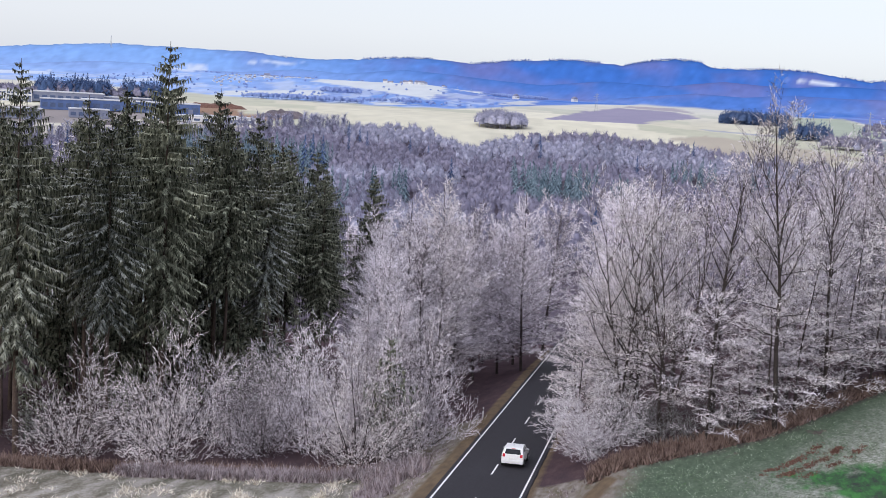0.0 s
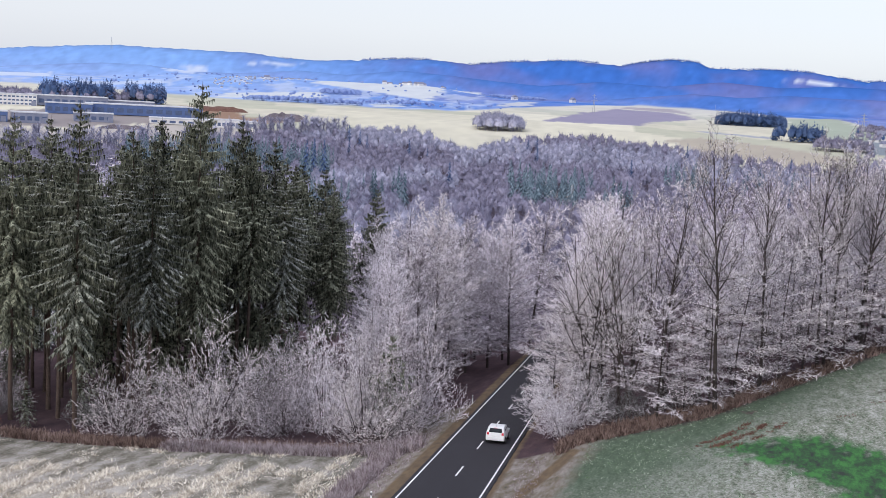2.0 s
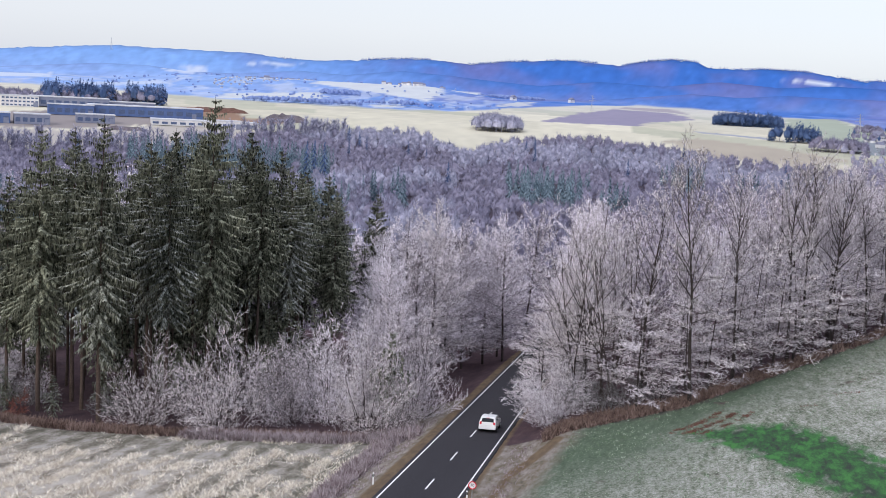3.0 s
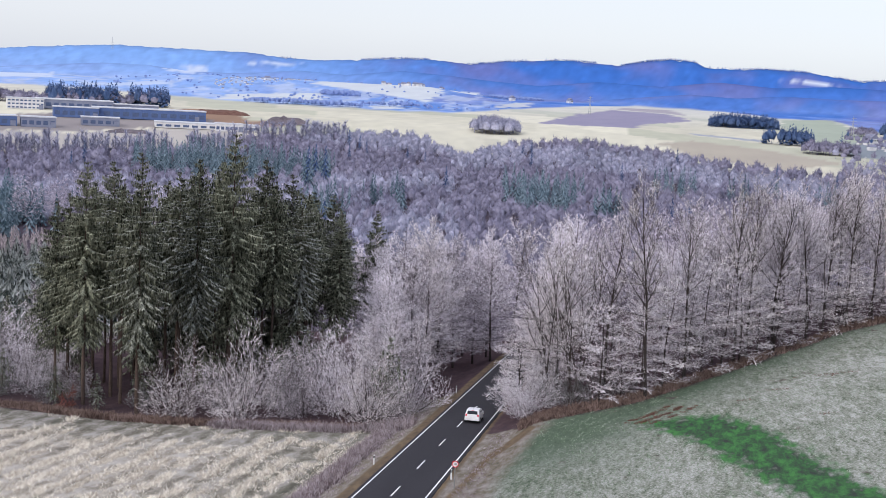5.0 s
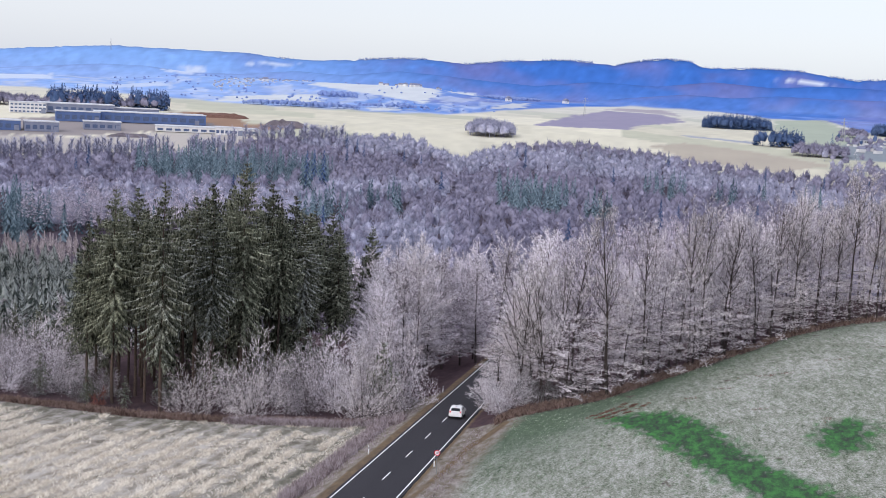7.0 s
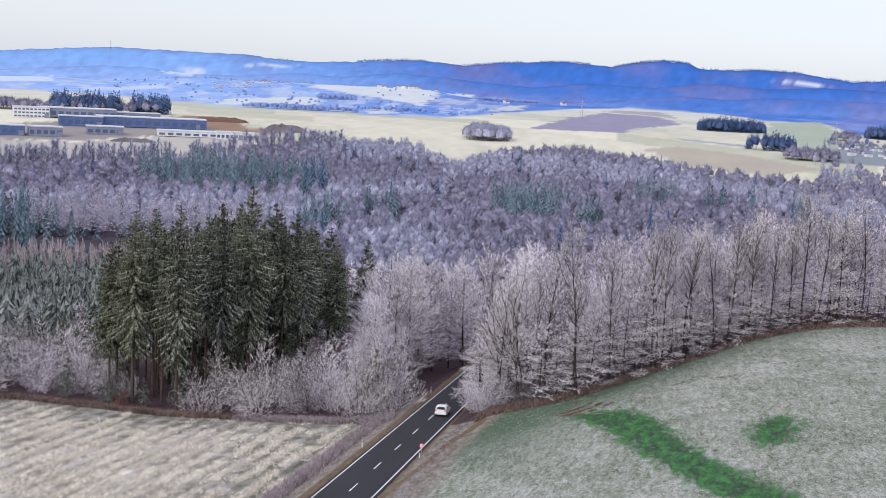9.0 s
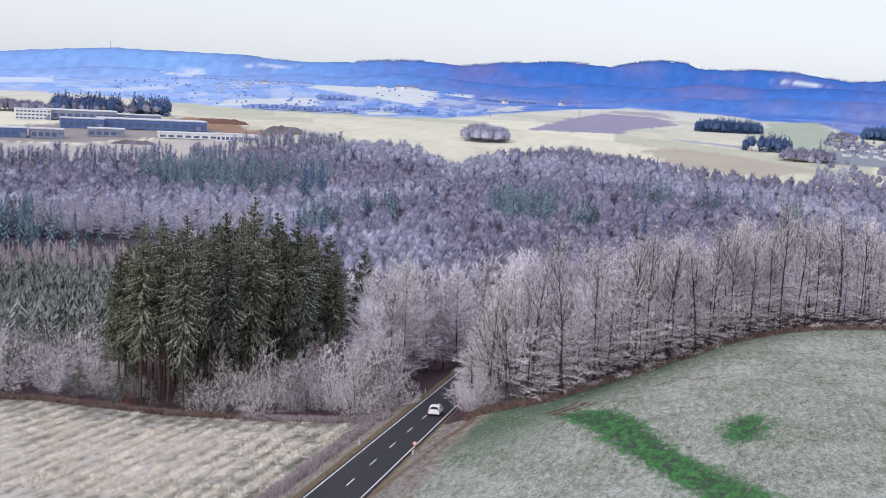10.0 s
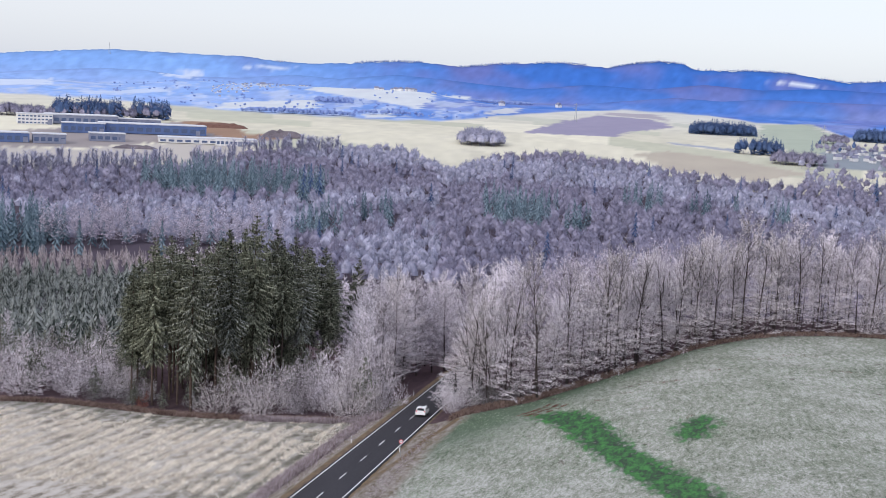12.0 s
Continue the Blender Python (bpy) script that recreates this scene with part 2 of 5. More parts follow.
    colour = over(colour, brown, clampd(inside(side[1], 0.5, 0.35)))
    # the far country, with haze already in its stored colours
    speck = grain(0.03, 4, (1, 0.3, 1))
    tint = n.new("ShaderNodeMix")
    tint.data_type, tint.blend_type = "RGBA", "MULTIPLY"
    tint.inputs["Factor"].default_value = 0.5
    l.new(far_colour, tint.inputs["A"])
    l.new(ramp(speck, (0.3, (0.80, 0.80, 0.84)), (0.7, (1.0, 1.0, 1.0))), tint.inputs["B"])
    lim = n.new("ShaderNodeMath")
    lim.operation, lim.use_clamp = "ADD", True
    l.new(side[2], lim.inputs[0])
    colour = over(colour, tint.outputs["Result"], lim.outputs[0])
    l.new(colour, b.inputs["Base Color"])
    bp = n.new("ShaderNodeBump")
    bp.inputs["Strength"].default_value, bp.inputs["Distance"].default_value = 0.9, 0.4
    l.new(math_("MULTIPLY_ADD", streak, 0.7, row), bp.inputs["Height"])
    l.new(bp.outputs[0], b.inputs["Normal"])
    return m


GROUND = ground_material()


# ---- mesh helpers ----
def soup(name, tris, mat):
    """A mesh of loose triangles from an array (n, 3, 3)."""
    tris = np.asarray(tris, np.float32)
    n = len(tris)
    me = bpy.data.meshes.new(name)
    me.vertices.add(n * 3)
    me.vertices.foreach_set("co", tris.ravel())
    me.loops.add(n * 3)
    me.loops.foreach_set("vertex_index", np.arange(n * 3, dtype=np.int32))
    me.polygons.add(n)
    me.polygons.foreach_set("loop_start", np.arange(0, n * 3, 3, dtype=np.int32))
    me.materials.append(mat)
    me.update(calc_edges=True)
    return me


def woven(name, verts, tris, mat):
    """A mesh of joined triangles from arrays of places and indices."""
    me = bpy.data.meshes.new(name)
    me.vertices.add(len(verts))
    me.vertices.foreach_set("co", np.asarray(verts, np.float32).ravel())
    me.loops.add(len(tris) * 3)
    me.loops.foreach_set("vertex_index", np.asarray(tris, np.int32).ravel())
    me.polygons.add(len(tris))
    me.polygons.foreach_set("loop_start", np.arange(0, len(tris) * 3, 3, dtype=np.int32))
    me.materials.append(mat)
    me.update(calc_edges=True)
    return me


def solid(name, verts, faces, mat, smooth=True):
    me = bpy.data.meshes.new(name)
    me.from_pydata(verts, [], faces)
    me.materials.append(mat)
    if smooth:
        me.polygons.foreach_set("use_smooth", [True] * len(faces))
    me.update()
    return me


def part(name, data, parent, label="", at=None):
    """A mesh, or a bmesh with its material in a pair, as one part under a thing."""
    if isinstance(data, tuple):
        bm, mat = data
        data = bpy.data.meshes.new(name)
        bm.to_mesh(data)
        bm.free()
        data.materials.append(mat)
    ob = new(name, data)
    ob.parent = parent
    if at is not None:
        ob.matrix_basis = at
    return tagged(ob, label) if label else ob


def box(sx, sy, sz, x=0, y=0, z=0, bevel=0.0, bm=None):
    """A box that stands on z, with soft edges."""
    bm = bm or bmesh.new()
    made = bmesh.ops.create_cube(bm, size=1, matrix=Matrix.LocRotScale((x, y, z + sz / 2), None, (sx, sy, sz)))
    if bevel:
        edges = {e for v in made["verts"] for e in v.link_edges}
        bmesh.ops.bevel(bm, geom=list(edges), offset=bevel, segments=2, affect="EDGES", profile=0.6)
    return bm


def rod(r0, r1, height, sides=12, z=0, bm=None, m=None):
    bm = bm or bmesh.new()
    bmesh.ops.create_cone(bm, cap_ends=True, segments=sides, radius1=r0, radius2=r1, depth=height, matrix=(m or Matrix()) @ Matrix.Translation((0, 0, z + height / 2)))
    return bm


class Tubes:
    """Tapered limbs, gathered into one mesh."""

    def __init__(self):
        self.v, self.f = [], []

    def add(self, pts, radii, sides=5):
        base = len(self.v)
        for i, p in enumerate(pts):
            d = (pts[min(i + 1, len(pts) - 1)] - pts[max(i - 1, 0)]).normalized()
            a = d.orthogonal().normalized()
            b = d.cross(a)
            for k in range(sides):
                w = 2 * math.pi * k / sides
                self.v.append(p + (a * math.cos(w) + b * math.sin(w)) * radii[i])
        for i in range(len(pts) - 1):
            for k in range(sides):
                q = (k + 1) % sides
                self.f.append((base + i * sides + k, base + i * sides + q, base + (i + 1) * sides + q, base + (i + 1) * sides + k))


def twig(out, a, b, width, side):
    """A slim triangle from a to its tip b."""
    s = side * (width * 0.5)
    out.append((a - s, a + s, b))


# ---- lie of the land ----
def sm(a, b, t):
    t = min(1.0, max(0.0, (t - a) / (b - a)))
    return t * t * (3 - 2 * t)


FAR_D = [0, 300, 450, 600, 1000, 1150, 1400, 2000, 2700, 3400, 3700, 4900]
FAR_Z = [-6, -20, -38, -42, -23, -12, 2, 12, 28, 37, 40, 40]
RIDGE = [(-60, 100), (-33, 101), (-28.6, 118), (-26, 139), (-24.2, 151), (-20.9, 150), (-18.5, 150), (-16.8, 137), (-15.3, 137), (-13.8, 145), (-11.8, 159),
         (-10.3, 159), (-8.8, 151), (-7.1, 168), (-5.1, 179), (-4.1, 181), (-2.4, 171), (-1.2, 192), (-0.2, 201), (0.8, 195), (1.3, 177),
         (2.7, 178), (3.9, 182), (5.3, 179), (6.3, 169), (7.7, 154), (9.2, 163), (12, 173), (60, 120)]
RIDGE_A, RIDGE_Z = [a for a, z in RIDGE], [z for a, z in RIDGE]
RIDGE2_A = [-60, -30.8, -28.6, -26.8, -24.5, -22.6, -20.9, -18.7, -16.3, -14.3, -11.8, -9.8, -7.8, -5.8, -3.3, -0.6, 1.8, 4.2, 6.5, 9.2, 60]
RIDGE2_Z = [20, 41, 52, 65, 79, 79, 67, 69, 87, 81, 102, 95, 85, 78, 99, 94, 115, 106, 117, 114, 80]
RIDGE3_A = [-60, -9, -8.0, -6.7, -4.3, -1.8, 0.6, 2.6, 4.5, 6.6, 9.3, 12.2, 60]
RIDGE3_Z = [0, 0, 5, 13, 35, 53, 69, 65, 76, 74, 76, 78, 60]
# where the far wood ends and the fields of the plateau begin: bearing, distance from the viewpoint hill at (35, -150)
WOOD_A = [-32, -28.6, -24, -19.1, -18.3, -16.1, -14.1, -11.6, -9.8, -9.1, -8.0, -6.5, -4.0, -1.5, 1.0, 3.5, 5.9, 9.8]
WOOD_D = [987, 1014, 1039, 1081, 1161, 1198, 1197, 1205, 1108, 1062, 1122, 1198, 1231, 1179, 1134, 1086, 1074, 1114]


# the meadow's rise to its crest
SLOPE_X = [0, 20, 40, 46, 51, 56, 59, 62, 66, 74, 84, 100, 130, 170]
SLOPE_Z = [0, 3.5, 7.25, 8.6, 9.5, 10.2, 10.5, 10.75, 10.9, 11.0, 11.15, 10.6, 8, 3]


def polar(az, d):
    return 35 + d * math.sin(radians(az)), -150 + d * math.cos(radians(az))


def lift(x, y):
    """Height of the ground."""
    d = math.hypot(x - 35, y + 150)
    zr = -0.082 * y
    right = -1.8 + float(np.interp(x, SLOPE_X, SLOPE_Z)) - (0.028 if y > 0 else 0.07) * y
    left = zr - 1.7 - 0.3 * math.sin(x * 0.11) * min(1, abs(x) / 30)
    near = zr
    if x > 3.2:
        near += (max(right, -30) - zr) * sm(3.2, 10, x)
    elif x < -3.2:
        near += (left - zr) * sm(-3.2, -9, x)
    k = sm(260, 430, d)
    if k == 0:
        return near
    far = float(np.interp(d, FAR_D, FAR_Z))
    if 2100 < d < 3900:
        az = math.degrees(math.atan2(x - 35, y + 150))
        far += 20 * math.exp(-((d - 3050) / 380) ** 2) * sm(-25, -20, az) * (1 - sm(-11, -7, az))
    if d > 3400:
        az = math.degrees(math.atan2(x - 35, y + 150))
        far += (float(np.interp(az, RIDGE_A, RIDGE_Z)) - 40) * sm(3900, 4700, d)
    if 2950 < d < 4500:
        az = math.degrees(math.atan2(x - 35, y + 150))
        for a, z, c, w in ((RIDGE2_A, RIDGE2_Z, 3950, 330), (RIDGE3_A, RIDGE3_Z, 3350, 240)):
            far = max(far, 30 + (float(np.interp(az, a, z)) - 30) * math.exp(-((d - c) / w) ** 2))
    return near * (1 - k) + far * k


def edge_right(x):
    return float(np.interp(x, [7, 9, 20, 29, 39, 47, 56, 66, 74, 90, 140], [43, 45, 52, 64, 77, 87, 94, 100, 103, 104, 104]))


def edge_left(x):
    return float(np.interp(x, [-150, -68, -60, -50, -40, -30, -20, -12, -9], [30, 38.5, 42, 43, 42, 42, 44.5, 47.5, 52]))


def reach_of(poly, x, y):
    """Distance inside (+) or outside (-) a polygon."""
    best, inside_it, n = 1e9, False, len(poly)
    for i in range(n):
        (ax, ay), (bx, by) = poly[i - 1], poly[i]
        t = max(0, min(1, ((x - ax) * (bx - ax) + (y - ay) * (by - ay)) / ((bx - ax) ** 2 + (by - ay) ** 2)))
        best = min(best, math.hypot(x - ax - t * (bx - ax), y - ay - t * (by - ay)))
        if (ay > y) != (by > y) and x < (bx - ax) * (y - ay) / (by - ay) + ax:
            inside_it = not inside_it
    return best if inside_it else -best


GREEN_STRIP = [(21.2, 39.0), (27.8, 38.6), (31.8, 30.8), (34.2, 20.8), (37.2, 9.8), (40.5, 1.2), (44.4, -10.2), (49.3, -27), (44.6, -27), (40.6, -13.5), (35.6, 1.0), (31.8, 11.5), (26.9, 26.8)]
GREEN_SPOT = [(43.0, 17.5), (44.0, 24.0), (46.4, 25.5), (47.6, 23.5), (47.2, 18.5), (45.6, 12.5), (43.8, 12.8)]
DIRT_TRACK = [(3.9, -6), (4.6, 8), (5.6, 20), (6.2, 30), (8.6, 37.5), (9.6, 42), (8.4, 43), (7.2, 38.5), (5.4, 32), (4.9, 20), (4.1, 9), (3.5, -6)]
# far covers by bearing and distance, with blue haze mixed into the farther tones
FIELD, SNOWY, DUSK = (0.62, 0.585, 0.47), (0.60, 0.63, 0.66), (0.31, 0.285, 0.38)
PLATEAU_COVERS = [
    (DUSK, [(-6.0, 1640), (-4.2, 2150), (-2.7, 2500), (-0.3, 2420), (0.6, 2130), (-1.2, 1850), (-1.9, 1660), (-4.1, 1635)]),
    ((0.40, 0.37, 0.40), [(-2.7, 2560), (-2.5, 2700), (-0.2, 2760), (0.4, 2380), (-0.3, 2450)]),
    ((0.46, 0.41, 0.34), [(0.3, 1200), (-0.8, 1330), (0.4, 1384), (3.4, 1330), (6.4, 1230), (4.4, 1140)]),
    ((0.36, 0.38, 0.44), [(0.4, 1540), (0.5, 1575), (3.4, 1490), (3.3, 1440)]),
    ((0.40, 0.44, 0.36), [(4.2, 2404), (6.3, 2600), (7.6, 2000), (8, 1500), (5.6, 1480), (4.4, 1900)]),
    ((0.27, 0.30, 0.33), [(6.6, 1300), (12, 1290), (12, 1640), (7.4, 1640), (6.9, 1480)]),
]
WORKS_COVERS = [
    ((0.33, 0.295, 0.29), [(-34, 1283), (-28.6, 1283), (-23.2, 1393), (-20.8, 1529), (-18.6, 1361), (-18.1, 1275), (-21.5, 1236), (-25.1, 1159), (-34, 1132)]),
    ((0.33, 0.22, 0.16), [(-21.3, 1518), (-19.4, 1554), (-18.1, 1347), (-16.2, 1357), (-16.1, 1320), (-18.4, 1261), (-20.4, 1360)]),
    ((0.50, 0.46, 0.42), [(-34, 1125), (-25.1, 1152), (-21.5, 1224), (-18.1, 1252), (-18.4, 1147), (-19.6, 1086), (-34, 1000)]),
]
HOLLOW_COVERS = [
    (SNOWY, [(-19.6, 1980), (-19.2, 2240), (-17.0, 2420), (-15.2, 2540), (-15.1, 2180), (-17.2, 2080)]),
    (SNOWY, [(-15.7, 2850), (-14.3, 3640), (-12.0, 3600), (-9.9, 2900), (-10.7, 2350), (-11.7, 2500), (-12.9, 2620)]),
    (SNOWY, [(-13.2, 2000), (-11.9, 2110), (-11.7, 1960), (-12.9, 1890)]),
    (SNOWY, [(-9.7, 2950), (-9.2, 3560), (-8.4, 3580), (-8.6, 3000)]),
    ((0.52, 0.54, 0.58), [(-7.9, 2230), (-7.4, 2511), (-6.1, 2800), (-6.3, 2427)]),
]
HILL_COVERS = [
    ((0.55, 0.62, 0.76), [(-21.9, 3790), (-21.1, 4250), (-20.3, 4270), (-20.6, 3810)]),
    ((0.52, 0.60, 0.76), [(-18.5, 4345), (-17.8, 4430), (-16.2, 4490), (-16.8, 4405)]),
    ((0.62, 0.66, 0.74), [(4.3, 4390), (4.9, 4425), (6.8, 4462), (6.2, 4390)]),
    ((0.56, 0.63, 0.76), [(-31, 3275), (-28.6, 3250), (-26.5, 3600), (-26.5, 2900), (-28.6, 2620), (-31, 2597)]),
    ((0.50, 0.58, 0.74), [(-25.4, 2500), (-22.1, 2750), (-21.6, 2600), (-25.1, 2350)]),
]
FOOT_A = [-32, -24, -19, -13, -9.7, -6.7, -4.2, -1.7, 2, 4.1, 6.7, 7.9, 12]
FOOT_D = [2300, 2150, 1930, 1850, 1889, 2260, 2628, 3016, 2905, 2527, 2481, 2042, 1850]


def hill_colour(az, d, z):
    """Wooded hills with blue haze painted into the colour, paler at their feet: beech slopes lilac, spruce on the
    crests.
    """
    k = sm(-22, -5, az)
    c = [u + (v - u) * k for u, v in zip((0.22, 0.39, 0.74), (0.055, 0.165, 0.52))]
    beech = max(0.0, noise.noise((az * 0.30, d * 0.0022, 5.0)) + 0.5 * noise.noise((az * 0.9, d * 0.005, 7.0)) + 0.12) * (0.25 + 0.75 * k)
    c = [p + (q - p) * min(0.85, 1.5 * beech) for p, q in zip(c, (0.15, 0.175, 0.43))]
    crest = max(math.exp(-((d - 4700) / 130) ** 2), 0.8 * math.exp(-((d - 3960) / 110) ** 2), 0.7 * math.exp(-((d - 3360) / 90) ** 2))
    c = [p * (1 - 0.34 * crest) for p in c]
    # painted haze, thicker over low ground
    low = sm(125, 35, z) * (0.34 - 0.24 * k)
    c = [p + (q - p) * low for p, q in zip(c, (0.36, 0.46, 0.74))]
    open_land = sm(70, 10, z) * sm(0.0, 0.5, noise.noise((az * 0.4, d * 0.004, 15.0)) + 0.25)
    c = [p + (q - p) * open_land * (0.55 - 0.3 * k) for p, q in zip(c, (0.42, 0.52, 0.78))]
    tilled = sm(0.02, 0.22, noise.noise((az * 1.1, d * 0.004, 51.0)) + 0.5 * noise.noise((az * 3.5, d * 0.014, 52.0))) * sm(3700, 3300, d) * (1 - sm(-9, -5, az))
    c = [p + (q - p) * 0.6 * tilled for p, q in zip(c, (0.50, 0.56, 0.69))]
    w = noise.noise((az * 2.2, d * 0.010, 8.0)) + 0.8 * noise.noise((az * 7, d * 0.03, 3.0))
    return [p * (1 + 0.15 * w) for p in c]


def far_colour(x, y, d):
    az = math.degrees(math.atan2(x - 35, y + 150))
    edge = float(np.interp(az, WOOD_A, WOOD_D)) + 14 * noise.noise((az * 2, 0, 1.0))
    litter = (0.12, 0.10, 0.125)
    if d < edge - 15:
        return litter
    foot = float(np.interp(az, FOOT_A, FOOT_D)) + 60 * noise.noise((az * 0.9, 0.0, 44.0))
    c = (0, 0, 0)
    if d < foot + 80:
        parcel = math.floor((d + 90 * az * 0.35) / 170 + 0.8 * noise.noise((az * 0.12, d * 0.002, 12.0)))
        v = noise.noise((parcel * 3.7, math.floor(az / 5.5 + 0.3 * parcel) * 2.3, 30.0))
        c = [a * (1 + 0.34 * v + 0.10 * noise.noise((az * 2.0, d * 0.03, 33.0))) for a in FIELD]
        if v < -0.15:
            c = [a + (b - a) * 0.4 for a, b in zip(c, (0.46, 0.49, 0.37))]
        # field colour fades into painted haze with distance
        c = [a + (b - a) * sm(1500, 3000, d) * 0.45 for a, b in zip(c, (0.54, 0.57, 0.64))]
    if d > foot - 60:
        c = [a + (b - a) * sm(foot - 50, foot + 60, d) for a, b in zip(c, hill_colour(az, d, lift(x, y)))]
    for tone, poly in COVERS_XY:
        if poly[0][0] <= x <= poly[1][0] and poly[0][1] <= y <= poly[1][1]:
            r = reach_of(poly[2], x, y) + d * 0.005 * noise.noise((az * 3, d * 0.01, 2.0)) + d * 0.006 * noise.noise((az * 9, d * 0.03, 4.0))
            if r > -12:
                c = [a + (b - a) * sm(-d * 0.003, d * 0.003, r) for a, b in zip(c, tone)]
    return [a + (b - a) * sm(edge - 15, edge + 10, d) for a, b in zip(litter, c)]


COVERS_XY = []
for tone, poly in PLATEAU_COVERS + WORKS_COVERS + HOLLOW_COVERS + HILL_COVERS:
    pts = [polar(a, d) for a, d in poly]
    xs, ys = [p[0] for p in pts], [p[1] for p in pts]
    COVERS_XY.append((tone, ((min(xs) - 40, min(ys) - 40), (max(xs) + 40, max(ys) + 40), pts)))


def build_ground():
    radii = [3, 10, 18, 26, 34, 42, 50, 58, 66, 74, 82, 91] + [100 + 1.5 * i for i in range(154)]
    while radii[-1] < 4860:
        radii.append(radii[-1] * (1.018 if radii[-1] < 900 else 1.0135) + 1)
    centre = -9.4
    angles = [centre - 180 + i * 3 for i in range(51)] + [centre - 27 + i * 0.17 for i in range(319)] + [centre + 30 + i * 3 for i in range(51)]
    angles = [a for a in angles if a < centre + 180]
    verts, near, side, far = [], [], [], []
    for r in radii:
        for a in angles:
            x, y = polar(a, r)
            z = lift(x, y)
            if r > 4500:
                z += 5.0 * sm(4500, 4650, r) * (noise.noise((a * 4, r * 0.002, 1.0)) * 0.6 + noise.noise((a * 17, 0.0, 1.0)) * 0.5)
            if abs(x) < 3.4 and r < 420:
                z -= 0.12
            verts.append((x, y, z))
            if r < 460:
                w = 0.7 * noise.noise((x * 0.25, y * 0.25, 0.0))
                s_stub = min(-8.4 - x, edge_left(min(x, -9)) - y) + w if x < 0 else -5
                er = edge_right(max(x, 7))
                s_mead = min(x - 8.2 - 2.2 * sm(20, 42, y), (er - 2.0 - y) * 0.7) + w if x > 0 else -5
                s_green = max(reach_of(GREEN_STRIP, x, y), reach_of(GREEN_SPOT, x, y)) if 10 < x < 70 and y < 60 else -20
                s_verge = min(8.6 - abs(x), 74 - y) if x < 0 else min(11.5 - x, er + 3.5 * sm(9, 6, x) - 1.2 - y)
                s_brown = max(4.35 - abs(x) if x < 0 else 3.75 - x, reach_of(DIRT_TRACK, x, y) if 0 < x < 12 and y < 50 else -5)
                near.append((s_stub, s_mead, s_green, 1))
                side.append((s_verge, s_brown, sm(360, 420, r), 1))
            else:
                near.append((-5, -5, -20, 1))
                side.append((-5, -5, 1, 1))
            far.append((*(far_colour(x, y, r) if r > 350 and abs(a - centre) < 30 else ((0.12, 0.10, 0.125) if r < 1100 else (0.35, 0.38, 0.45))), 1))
    n, faces = len(angles), []
    for i in range(len(radii) - 1):
        for k in range(n):
            q = (k + 1) % n
            faces.append(((i + 1) * n + k, (i + 1) * n + q, i * n + q, i * n + k)[::-1])
    verts.append((35, -150, lift(35, -150)))
    near.append((-5, 9, -20, 1)), side.append((-5, -5, 0, 1)), far.append((0, 0, 0, 1))
    me = bpy.data.meshes.new("ground")
    me.from_pydata(verts, [], faces + [(len(verts) - 1, (k + 1) % n, k) for k in range(n)])
    for name, values in (("cover_near", near), ("cover_side", side), ("far_colour", far)):
        me.attributes.new(name, "FLOAT_COLOR", "POINT").data.foreach_set("color", np.array(values, np.float32).ravel())
    me.materials.append(GROUND)
    me.polygons.foreach_set("use_smooth", [True] * len(me.polygons))
    me.update()
    if me.polygons[len(me.polygons) // 2].normal.z < 0:
        me.flip_normals()
    return tagged(new("ground", me), "frosted fields, leaf-strewn wood floor and far blue hills", "ground", kind="structure")


build_ground()


# ---- road ----
def strip(x0, x1, y0, y1, up, step=3.0, thick=0.0):
    """A band along the road's fall, with side faces where it has thickness."""
    n = max(1, round((y1 - y0) / step))
    v, f = [], []
    w = 4 if thick else 2
    for i in range(n + 1):
        y = y0 + (y1 - y0) * i / n
        z = -0.082 * y + up
        v += [(x0, y, z), (x1, y, z)]
        if thick:
            v += [(x1 + thick * 0.5, y, z - thick), (x0 - thick * 0.5, y, z - thick)]
    for i in range(n):
        a, b = w * i, w * (i + 1)
        f.append((a, a + 1, b + 1, b))
        if thick:
            f += [(a + 1, a + 2, b + 2, b + 1), (a + 3, a, b, b + 3)]
    return v, f


road = tagged(new("road", solid("road", *strip(-3.25, 3.25, -290, 190, 0.0, thick=0.16), ASPHALT, False)), "dark asphalt country road between frosted fields, entering the wood", "road", kind="structure")
for x in (-2.9, 2.9):
    part("edge_line", solid("edge_line", *strip(x - 0.07, x + 0.07, -290, 190, 0.006), PAINT), road, "white painted edge line")
dash = solid("dash", *strip(-0.07, 0.07, 0, 4, 0.006), PAINT)
for k in range(-24, 15):
    part("dash", dash, road, "", Matrix.Translation((0, 12 * k, -0.082 * 12 * k)))

# ---- trees ----
UP = Vector((0, 0, 1))


def jig(rng, k, up=1.0):
    return Vector((rng.uniform(-1, 1), rng.uniform(-1, 1), rng.uniform(-1, 1) * up)) * k


def on(pts, t):
    f = t * (len(pts) - 1)
    i = min(int(f), len(pts) - 2)
    return pts[i].lerp(pts[i + 1], f - i)


